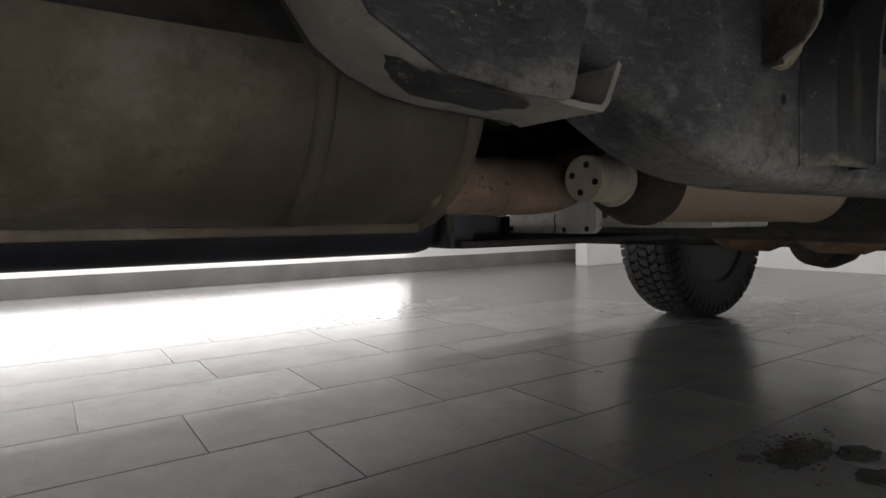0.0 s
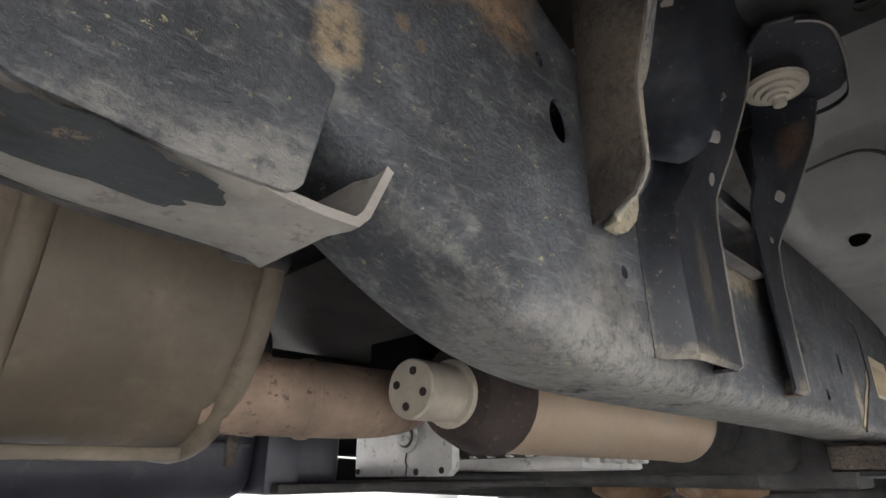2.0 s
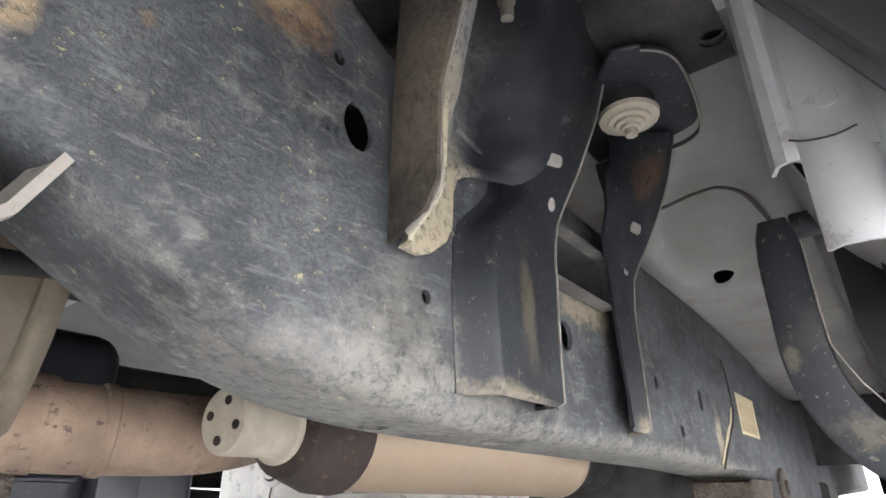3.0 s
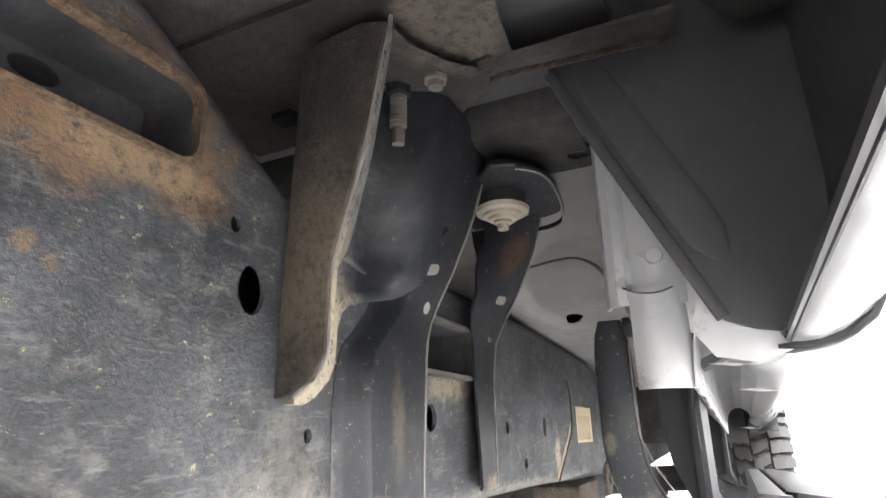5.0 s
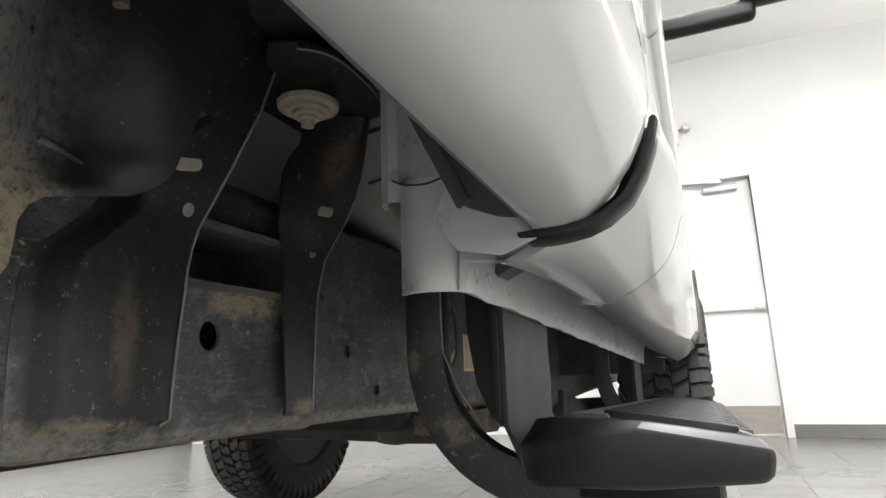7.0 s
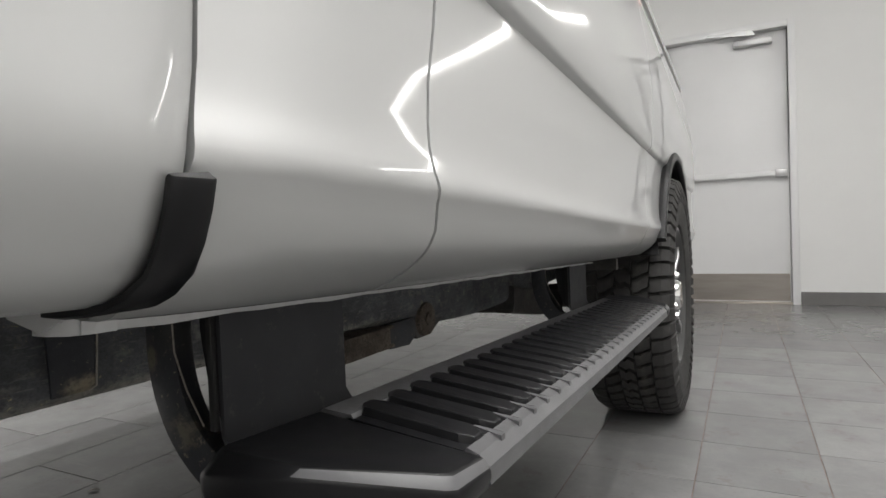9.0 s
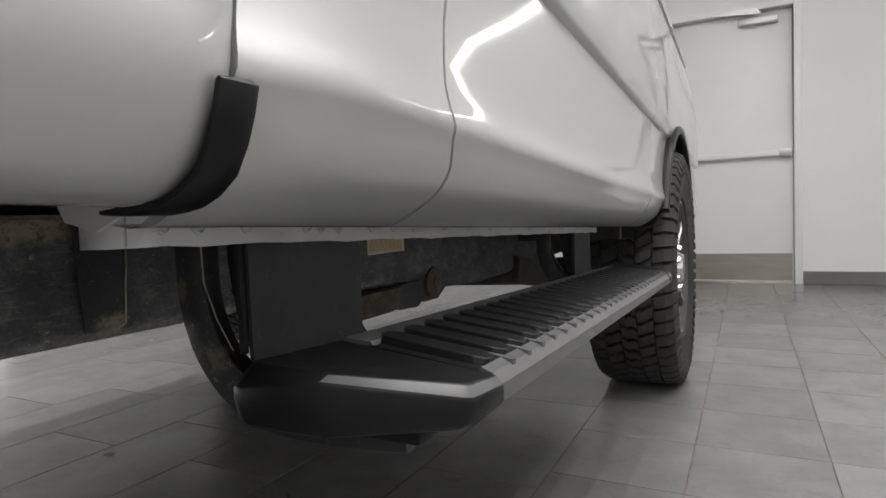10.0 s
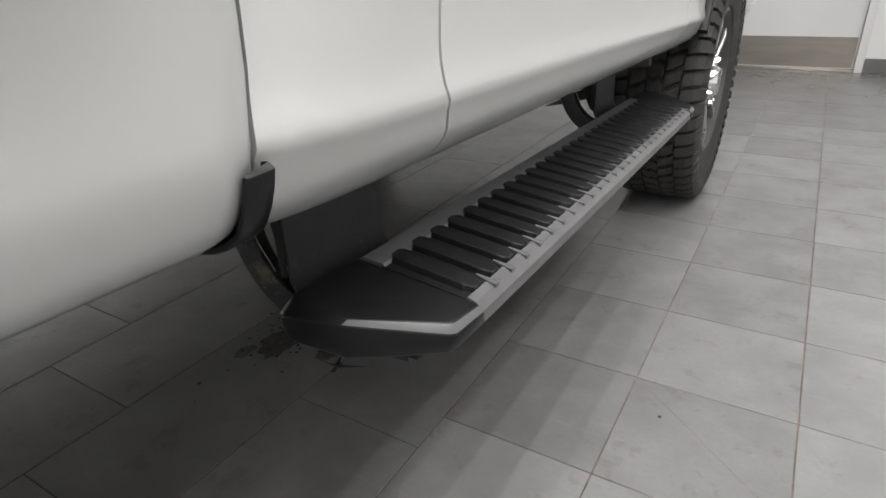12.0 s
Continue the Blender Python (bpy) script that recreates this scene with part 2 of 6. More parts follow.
M_SOOT = mat("sooty_rust", (0.04, 0.028, 0.024), 0.85, var=0.4, scale=14, fine=150, bump=0.4, spots=(0.16, 0.09, 0.06), spot_amt=0.6, spot_scale=120)
M_MUFF = mat("tan_heat_stained_steel", (0.188, 0.152, 0.108), 0.5, metal=0.2, var=0.35, scale=5, fine=100, bump=0.2, grit=0.4, patch=(0.34, 0.31, 0.27),
             patch_amt=0.6, patch_scale=5, spots=(0.1, 0.085, 0.07), spot_amt=0.4, spot_scale=24)
M_CAT = mat("tan_exhaust_steel", (0.43, 0.33, 0.235), 0.5, metal=0.25, var=0.12, scale=4, fine=90, bump=0.1, patch=(0.3, 0.28, 0.26),
            patch_amt=0.5, patch_scale=4)
M_PIPE = mat("rusted_exhaust_pipe", (0.30, 0.215, 0.155), 0.75, metal=0.1, var=0.3, scale=14, fine=120, bump=0.35, spots=(0.07, 0.05, 0.04),
             spot_amt=0.8, spot_scale=60)
M_CAST = mat("cast_aluminium", (0.76, 0.74, 0.70), 0.6, metal=0.15, var=0.15, scale=12, fine=120, bump=0.2, spots=(0.2, 0.18, 0.15),
             spot_amt=0.5, spot_scale=30)
M_BOLT = mat("dusty_dark_bolt", (0.20, 0.18, 0.15), 0.75, metal=0.3, var=0.25, scale=40, fine=200, bump=0.25)
M_ZINC = mat("dusty_zinc", (0.45, 0.40, 0.32), 0.7, metal=0.2, var=0.15, scale=25, fine=150, bump=0.2)
M_BLACKP = mat("black_textured_plastic", (0.0095, 0.0095, 0.0105), 0.38, var=0.15, scale=15, fine=400, bump=0.03, rvar=0.05, spec=0.24)
M_STEPG = mat("grey_step_coating", (0.105, 0.105, 0.109), 0.34, var=0.1, scale=15, fine=400, bump=0.1)
M_PLATE = mat("dark_grey_step_plate", (0.034, 0.035, 0.039), 0.5, spec=0.3, var=0.12, scale=10, fine=200, bump=0.06, spots=(0.15, 0.14, 0.12),
              spot_amt=0.2, spot_scale=35)
M_TANK = mat("black_tank_plastic", (0.048, 0.047, 0.06), 0.35, var=0.2, scale=6, fine=90, bump=0.06, spots=(0.1, 0.09, 0.08), spot_amt=0.3,
             spot_scale=22)
M_DARK = mat("dark_greasy_metal", (0.05, 0.047, 0.044), 0.65, var=0.5, scale=16, fine=150, bump=0.4, grit=0.6, patch=(0.11, 0.1, 0.085),
             patch_amt=0.5, patch_scale=10)
M_LINER = mat("dark_grey_liner", (0.082, 0.080, 0.084), 0.5, var=0.12, scale=7, fine=140, bump=0.08, spots=(0.15, 0.14, 0.13), spot_amt=0.2,
              spot_scale=40)
M_RUB = mat("tyre_rubber", (0.028, 0.027, 0.026), 0.75, var=0.25, scale=10, fine=160, bump=0.2, patch=(0.09, 0.085, 0.075), patch_amt=0.4,
            patch_scale=14)
M_CHROME = mat("chrome", (0.75, 0.75, 0.75), 0.12, metal=1.0, var=0.03, bump=0.0, rvar=0.05)
M_RIMG = mat("dark_rim_metal", (0.10, 0.10, 0.10), 0.38, metal=0.7, var=0.1, scale=8)
M_SPOKE = mat("satin_spoke_metal", (0.42, 0.42, 0.42), 0.28, metal=1.0, var=0.06, scale=8, rvar=0.06)
M_RIMIN = mat("dark_rim_barrel", (0.035, 0.034, 0.033), 0.6, metal=0.0, var=0.2)
# Black for open seams, and for parts that carry shade in their colour.
M_SEAM_SHADE = mat("black_gap_shade", (0.01, 0.01, 0.01), 0.8)
M_PRINT = mat("faded_brown_print", (0.40, 0.32, 0.20), 0.7, var=0.15, scale=30)
M_LABEL = mat("yellowed_sticker", (0.55, 0.47, 0.30), 0.6, var=0.1, scale=20)
M_WATER = mat("wet_dirt", (0.05, 0.046, 0.04), 0.12, var=0.3, scale=20, fine=90, bump=0.6, rvar=0.08)
M_FILM = mat("thin_dirty_water_film", (0.10, 0.098, 0.094), 0.05, var=0.3, scale=15, bump=0.0, rvar=0.03)
M_RED = glow("exit_letter_red", (1.0, 0.08, 0.05), 1.2)
M_SIGN = mat("sign_housing", (0.75, 0.75, 0.74), 0.5, var=0.02)
M_LED = glow("led_tube", (1.0, 0.98, 0.94), 6.0)
M_GLASS = glass("tinted_glass", (0.25, 0.3, 0.28))
M_MIRROR = mat("mirror_glass", (0.85, 0.85, 0.85), 0.03, metal=1.0, var=0.0, bump=0.0, rvar=0.0)


# ---- mesh helpers ----
def thing(name, loc, label, category, group="", kind=""):
    e = new(name)
    e.location = loc
    e.empty_display_size = 0.05
    return tagged(e, label, category, group, kind)


def finish(bm, mats, smooth=True, angle=38):
    bmesh.ops.remove_doubles(bm, verts=bm.verts, dist=1e-5)
    bmesh.ops.recalc_face_normals(bm, faces=bm.faces)
    me = bpy.data.meshes.new("mesh")
    bm.to_mesh(me)
    bm.free()
    for m in (mats if isinstance(mats, (list, tuple)) else [mats]):
        me.materials.append(m)
    if smooth:
        me.shade_smooth()
        me.set_sharp_from_angle(angle=radians(angle))
    return me


def part(name, bm, material, parent=None, label="", smooth=True, angle=38):
    """One mesh object, built in world coordinates, under a thing or a part."""
    me = finish(bm, material, smooth, angle)
    me.name = name
    ob = new(name, me)
    if parent is not None:
        ob.parent = parent
        if parent.type == "EMPTY":
            ob.matrix_parent_inverse = Matrix.Translation(-parent.location)
    if label:
        tagged(ob, label)
    return ob


def structure(name, bm, material, label, category, smooth=False):
    return tagged(part(name, bm, material, None, "", smooth), label, category, "", "structure")


def bevel(bm, r, seg=2, geom=None):
    es = geom or [e for e in bm.edges if e.is_manifold and e.calc_face_angle(0) > 0.6]
    bmesh.ops.bevel(bm, geom=es, offset=r, segments=seg, affect="EDGES", profile=0.5, clamp_overlap=True)
    return bm


def box(x0, x1, y0, y1, z0, z1, r=0.0, seg=2, bm=None):
    b = bmesh.new()
    bmesh.ops.create_cube(b, size=1)
    for v in b.verts:
        v.co = ((x0 + x1) / 2 + v.co.x * (x1 - x0), (y0 + y1) / 2 + v.co.y * (y1 - y0), (z0 + z1) / 2 + v.co.z * (z1 - z0))
    if r:
        bevel(b, r, seg)
    return merge(bm, b)


def merge(bm, b):
    if bm is None:
        return b
    me = bpy.data.meshes.new("tmp")
    b.to_mesh(me)
    b.free()
    bm.from_mesh(me)
    bpy.data.meshes.remove(me)
    return bm


def prism(pts, axis, a, c, r=0.0, seg=2, bm=None):
    """A flat outline, extruded along an axis from a to c. pts: (y, z) for x, (x, z) for y, (x, y) for z."""
    b = bmesh.new()
    put = {"x": lambda p, d: (d, p[0], p[1]), "y": lambda p, d: (p[0], d, p[1]), "z": lambda p, d: (p[0], p[1], d)}[axis]
    lo = [b.verts.new(put(p, a)) for p in pts]
    hi = [b.verts.new(put(p, c)) for p in pts]
    b.faces.new(lo)
    b.faces.new(hi)
    for i in range(len(pts)):
        j = (i + 1) % len(pts)
        b.faces.new((lo[i], lo[j], hi[j], hi[i]))
    bmesh.ops.recalc_face_normals(b, faces=b.faces)
    if r:
        bevel(b, r, seg)
    return merge(bm, b)


def frame_of(d):
    d = Vector(d).normalized()
    u = d.cross(Vector((0, 0, 1)))
    if u.length < 1e-3:
        u = Vector((1, 0, 0))
    u.normalize()
    return d, u, d.cross(u).normalized()


def lathe(profile, origin, axis, n=24, bm=None, squash=1.0):
    """A turned body: (radius, distance along the axis) pairs. squash: height to width."""
    b = bmesh.new()
    d, u, w = frame_of(axis)
    o = Vector(origin)
    rings = []
    for r, h in profile:
        if r < 1e-6:
            rings.append([b.verts.new(o + d * h)])
        else:
            rings.append([b.verts.new(o + d * h + u * (r * math.cos(2 * math.pi * k / n)) + w * (r * squash * math.sin(2 * math.pi * k / n)))
                          for k in range(n)])
    for A, B in zip(rings, rings[1:]):
        for k in range(n):
            q = (k + 1) % n
            if len(A) == 1 and len(B) == 1:
                continue
            if len(A) == 1:
                b.faces.new((A[0], B[q], B[k]))
            elif len(B) == 1:
                b.faces.new((A[k], A[q], B[0]))
            else:
                b.faces.new((A[k], A[q], B[q], B[k]))
    for R in (rings[0], rings[-1]):
        if len(R) > 1:
            b.faces.new(R)
    bmesh.ops.recalc_face_normals(b, faces=b.faces)
    return merge(bm, b)


def smooth_path(pts, k=6):
    out = []
    P = [Vector(p) for p in pts]
    for i in range(len(P) - 1):
        p0, p1, p2, p3 = P[max(i - 1, 0)], P[i], P[i + 1], P[min(i + 2, len(P) - 1)]
        for s in range(k):
            t = s / k
            out.append(0.5 * ((2 * p1) + (p2 - p0) * t + (2 * p0 - 5 * p1 + 4 * p2 - p3) * t * t + (3 * p1 - p0 - 3 * p2 + p3) * t ** 3))
    out.append(P[-1])
    return out


def sweep(path, section, up=(0, 0, 1), bm=None, closed=True):
    """A closed outline of (side, up) offsets, drawn along a path."""
    b = bmesh.new()
    P = [Vector(p) for p in path]
    rings = []
    for i, p in enumerate(P):
        d = (P[min(i + 1, len(P) - 1)] - P[max(i - 1, 0)]).normalized()
        u = d.cross(Vector(up)).normalized()
        w = u.cross(d).normalized()
        sec = section(i / (len(P) - 1)) if callable(section) else section
        rings.append([b.verts.new(p + u * s + w * h) for s, h in sec])
    n = len(rings[0])
    for A, B in zip(rings, rings[1:]):
        for k in range(n if closed else n - 1):
            q = (k + 1) % n
            b.faces.new((A[k], A[q], B[q], B[k]))
    if closed:
        b.faces.new(rings[0])
        b.faces.new(rings[-1])
    bmesh.ops.recalc_face_normals(b, faces=b.faces)
    return merge(bm, b)


def circle(r, n=16):
    return [(r * math.cos(2 * math.pi * k / n), r * math.sin(2 * math.pi * k / n)) for k in range(n)]


def rounded(w, h, r, seg=4):
    """A rounded rectangle of half sizes w, h."""
    out = []
    for cx, cy, a0 in ((w - r, h - r, 0), (-w + r, h - r, 90), (-w + r, -h + r, 180), (w - r, -h + r, 270)):
        for k in range(seg + 1):
            a = radians(a0 + 90 * k / seg)
            out.append((cx + r * math.cos(a), cy + r * math.sin(a)))
    return out


def pipe(path, r, n=16, k=6, bm=None):
    return sweep(smooth_path(path, k), circle(r, n), bm=bm)


def cut(ob, cutters):
    """Cuts closed bodies out of a part, for good."""
    for c in cutters:
        bmesh.ops.recalc_face_normals(c, faces=c.faces)
        me = bpy.data.meshes.new("cutter")
        c.to_mesh(me)
        c.free()
        co = new("cutter", me)
        md = ob.modifiers.new("cut", "BOOLEAN")
        md.object, md.solver = co, "EXACT"
        bpy.context.view_layer.update()
        done = bpy.data.meshes.new_from_object(ob.evaluated_get(bpy.context.evaluated_depsgraph_get()))
        ob.modifiers.clear()
        old, ob.data = ob.data, done
        bpy.data.objects.remove(co)
        bpy.data.meshes.remove(me)
        bpy.data.meshes.remove(old)
    ob.data.set_sharp_from_angle(angle=radians(38))
    return ob


def skin(rows, thick=0.0, bm=None):
    """A surface through rows of points of equal length."""
    b = bmesh.new()
    V = [[b.verts.new(p) for p in row] for row in rows]
    for A, B in zip(V, V[1:]):
        for i in range(len(A) - 1):
            b.faces.new((A[i], A[i + 1], B[i + 1], B[i]))
    bmesh.ops.recalc_face_normals(b, faces=b.faces)
    if thick:
        bmesh.ops.solidify(b, geom=b.faces[:], thickness=thick)
    return merge(bm, b)


# ---- the hall ----
XW, XE, YN, YS, ZC = -5.35, 3.2, 6.15, -3.6, 3.3
DX0, DX1, DH = -0.74, 0.15, 2.13
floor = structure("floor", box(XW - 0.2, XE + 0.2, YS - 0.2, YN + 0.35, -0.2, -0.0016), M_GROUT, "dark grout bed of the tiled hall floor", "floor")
ceiling = structure("ceiling", box(XW - 0.2, XE + 0.2, YS - 0.2, YN + 0.2, ZC, ZC + 0.2), M_WALL, "plain white painted ceiling", "ceiling")
structure("wall_west", box(XW - 0.2, XW, YS - 0.2, YN + 0.2, 0, ZC), M_WALL, "plain white painted wall with a grey tile base", "wall")
structure("wall_east", box(XE, XE + 0.2, YS - 0.2, YN + 0.2, 0, ZC), M_WALL, "plain white painted wall", "wall")
structure("wall_south", box(XW, XE, YS - 0.2, YS, 0, ZC), M_WALL, "plain white painted wall", "wall")
wn = box(XW, DX0 - 0.045, YN, YN + 0.2, 0, ZC)
box(DX1 + 0.045, XE, YN, YN + 0.2, 0, ZC, bm=wn)
box(DX0 - 0.045, DX1 + 0.045, YN, YN + 0.2, DH + 0.05, ZC, bm=wn)
structure("wall_north", wn, M_WALL, "plain white painted wall with a door opening", "wall")
structure("wall_post", box(-4.85, -4.69, 5.07, YN, 0, ZC, 0.006), M_WALL, "white boxed-out post in the corner of the hall", "post")
bb = box(XW, XW + 0.012, YS, YN, 0, 0.14, 0.003)
structure("baseboard", bb, M_BASE, "grey tile baseboard along the white wall", "baseboard")
structure("baseboard", box(DX1 + 0.055, XE, YN - 0.012, YN, 0, 0.1, 0.003), M_BASE, "grey tile baseboard along the white wall", "baseboard")

door = thing("door_1", (-0.295, YN + 0.09, 0), "closed white steel exit door with a push bar", "door", kind="structure")
part("door_leaf", box(DX0 + 0.003, DX1 - 0.003, YN + 0.06, YN + 0.105, 0.012, DH - 0.003, 0.002), M_DOOR, door)
fr = box(DX0 - 0.05, DX0, YN - 0.02, YN + 0.16, 0, DH + 0.05, 0.004)
box(DX1, DX1 + 0.05, YN - 0.02, YN + 0.16, 0, DH + 0.05, 0.004, bm=fr)
box(DX0, DX1, YN - 0.02, YN + 0.16, DH, DH + 0.05, 0.004, bm=fr)
part("door_frame", fr, M_DOOR, door, "white painted steel door frame")
part("kick_plate", box(DX0 + 0.012, DX1 - 0.012, YN + 0.057, YN + 0.06, 0.02, 0.235), M_STEEL, door, "brushed steel kick plate")
bar = part("push_bar", box(DX0 + 0.1, DX1 - 0.02, YN + 0.0, YN + 0.035, 1.0, 1.045, 0.008), M_DOOR, door, "pale grey push bar")
part("end_cap", box(DX1 - 0.1, DX1 - 0.015, YN - 0.005, YN + 0.06, 0.99, 1.055, 0.008), M_ALU, bar)
part("end_cap", box(DX0 + 0.03, DX0 + 0.13, YN - 0.005, YN + 0.06, 0.99, 1.055, 0.008), M_ALU, bar)
cl = part("door_closer", box(-0.22, 0.05, YN + 0.0, YN + 0.06, 2.03, 2.08, 0.006), M_ALU, door, "grey door closer")
part("arm", prism([(-0.42, DH + 0.002), (-0.1, DH - 0.035), (-0.06, DH - 0.03), (-0.1, DH + 0.01), (-0.4, DH + 0.02)], "y", YN - 0.03, YN - 0.02), M_ALU, cl)
part("threshold", box(DX0, DX1, YN + 0.0, YN + 0.16, -0.003, 0.012, 0.003), M_STEEL, door, "metal threshold")

sign = thing("exit_sign", (-0.42, YN, 2.6), "white exit sign with red letters above the door", "exit sign")
part("sign_housing", box(-0.57, -0.36, YN - 0.05, YN, 2.5, 2.72, 0.006), M_SIGN, sign)
fc = bpy.data.curves.new("letters", "FONT")
fc.body, fc.size, fc.align_x, fc.extrude = "EXIT", 0.11, "CENTER", 0.002
fo = new("letters", fc)
bpy.context.view_layer.update()
lm = bpy.data.meshes.new_from_object(fo.evaluated_get(bpy.context.evaluated_depsgraph_get()))
bpy.data.objects.remove(fo)
lb = bmesh.new()
lb.from_mesh(lm)
bmesh.ops.transform(lb, matrix=pose(-0.465, YN - 0.053, 2.57, 90, 0, 0), verts=lb.verts)
part("letters", lb, M_RED, sign, "red letters", smooth=False)
cam_l = thing("emergency_lamp", (-0.33, YN, 2.64), "small grey lamp head beside the exit sign", "lamp")
part("lamp_head", lathe([(0.0, 0), (0.035, 0.005), (0.04, 0.03), (0.03, 0.055), (0, 0.06)], (-0.3, YN - 0.02, 2.64), (0.3, -1, 0), 16), M_ALU, cam_l)
part("lamp_arm", box(-0.36, -0.29, YN - 0.03, YN - 0.0, 2.63, 2.65, 0.003), M_ALU, cam_l)


def tube_light(name_loc, x0, x1, y0, y1, z0, z1, label, watts, face, size, wide=0.045):
    f = thing("tube_light", name_loc, label, "light", "linear lights of the hall")
    part("diffuser", box(x0, x1, y0, y1, z0, z1, 0.012, 3), M_LED, f, "glowing white diffuser")
    ld = bpy.data.lights.new("tube_light_lamp", "AREA")
    ld.shape, ld.size, ld.size_y, ld.energy, ld.color = "RECTANGLE", size, wide, watts, (1.0, 0.985, 0.965)
    lo_ = new("tube_light_lamp", ld)
    c = Vector(((x0 + x1) / 2, (y0 + y1) / 2, (z0 + z1) / 2)) + Vector(face) * 0.06
    lo_.matrix_world = look(c, c + Vector(face))
    return f


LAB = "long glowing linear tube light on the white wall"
tube_light((1.7, YN, 2.46), 0.59, 2.9, YN - 0.06, YN, 2.42, 2.50, LAB, 4, (0, -1, -0.2), 2.3)
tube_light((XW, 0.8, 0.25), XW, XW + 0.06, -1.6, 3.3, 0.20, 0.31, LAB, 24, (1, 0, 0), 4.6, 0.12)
# Unseen ceiling tubes; the five close rows are added to soften shadows.
for cx, watts_ in ((-3.4, 144), (-0.35, 52), (0.1, 58), (0.55, 58), (1.0, 60), (1.45, 60)):
    tube_light((cx, 0.2, ZC - 0.07), cx - 0.03, cx + 0.03, -3.3, 3.7, ZC - 0.06, ZC, "long glowing linear tube light on the ceiling, out of view", watts_, (0.001, 0, -1), 6.9)

# ---- the truck: body ----
XC = -1.39
truck = thing("pickup_truck", (XC, 1.4, 0), "silver-white pickup truck with black running boards and worn dark frame", "pickup truck")


def lerp_tab(tab, v):
    if v <= tab[0][0]:
        return tab[0][1]
    for (a, p), (b, q) in zip(tab, tab[1:]):
        if v <= b:
            s = (v - a) / (b - a)
            return p + (q - p) * s
    return tab[-1][1]


SIDE = [(0.630, -0.470), (0.632, -0.459), (0.638, -0.447), (0.646, -0.434), (0.654, -0.4230), (0.662, -0.4145), (0.67, -0.4080), (0.68, -0.4025), (0.69, -0.3985), (0.701, -0.3945), (0.706, -0.3917), (0.712, -0.3895), (0.719, -0.3902), (0.726, -0.3920), (0.735, -0.3946),
        (0.747, -0.3972), (0.765, -0.3994), (0.80, -0.4015), (0.85, -0.4028), (0.90, -0.4035), (0.913, -0.4030), (0.919, -0.3935), (0.926, -0.3905), (0.96, -0.388), (1.05, -0.387), (1.12, -0.391), (1.20, -0.40),
        (1.27, -0.412), (1.35, -0.424), (1.45, -0.45)]
RAKE = -0.035
SIDE_BED = [(0.6400, -0.470), (0.6402, -0.462), (0.6412, -0.452), (0.6450, -0.440), (0.655, -0.4255), (0.670, -0.413), (0.685, -0.4055), (0.695, -0.4022), (0.705, -0.4003), (0.715, -0.4000), (0.725, -0.4010), (0.74, -0.4037), (0.76, -0.4065),
            (0.79, -0.4090), (0.83, -0.4108), (0.88, -0.4118), (0.95, -0.4120), (1.05, -0.4110), (1.15, -0.4110), (1.28, -0.412), (1.35, -0.415)]
GAP = [(0.63, 1.107), (0.705, 1.107), (0.725, 1.111), (0.745, 1.117), (0.77, 1.123), (0.81, 1.127), (0.90, 1.132), (1.35, 1.15)]
SEAM_A = [(0.63, 1.330), (0.66, 1.338), (0.68, 1.336), (0.695, 1.329), (0.709, 1.323), (0.724, 1.319), (0.75, 1.322), (0.80, 1.332), (0.863, 1.352), (1.0, 1.375), (1.35, 1.40)]
SEAM_B = [(0.63, 2.42), (0.70, 2.46), (0.80, 2.51), (0.882, 2.545), (1.0, 2.57), (1.35, 2.62)]
ARCH_Y, ARCH_Z, ARCH_R = 3.15, 0.42, 0.475


def side_panel(y0, y1, tab, ny, arch=False, mirror=False, z_top=1.35, inset=0.0):
    """A pressed outer panel with its hems turned in, between two seams."""
    zs = sorted({p[0] for p in tab if p[0] <= z_top})
    rows = []
    fr_ = [j / ny for j in range(ny + 1)]
    if tab is SIDE_BED:
        fr_ = fr_[:-1] + [1 - d / 2.36 for d in (0.05, 0.035, 0.026, 0.018, 0.012, 0.007, 0.003, 0)]
        ny = len(fr_) - 1
    for j in range(-1, ny + 2):
        row = []
        s = fr_[min(max(j, 0), ny)]
        back = 0.016 if j in (-1, ny + 1) else 0.0
        pts = []
        for z in zs:
            a = lerp_tab(y0, z) if isinstance(y0, list) else y0
            b = lerp_tab(y1, z) if isinstance(y1, list) else y1
            y = a + (b - a) * s
            curl = 0.014 * max(0, (y - b + 0.04) / 0.04) ** 2.2 if tab is SIDE_BED else 0
            pts.append((y, z + RAKE * (y - 1.2), lerp_tab(tab, z) - back - inset * (1 - s) ** 4 - curl))
        if arch:
            y = pts[4][0]
            lim = ARCH_Z + math.sqrt(max(ARCH_R ** 2 - (y - ARCH_Y) ** 2, 0)) if abs(y - ARCH_Y) < ARCH_R else 0
            if lim > zs[0]:
                pts = [(y, max(z, lim), lerp_tab(tab, max(z, lim) - RAKE * (y - 1.2)) - back) for _, z, _ in pts]
        first = pts[0]
        row.append((first[2] - (0.004 if tab is SIDE_BED else 0.02), first[0], first[1] + 0.003))
        row += [(x, y, z) for y, z, x in pts]
        rows.append([(2 * XC - x, y, z) if mirror else (x, y, z) for x, y, z in row])
    return skin(rows)


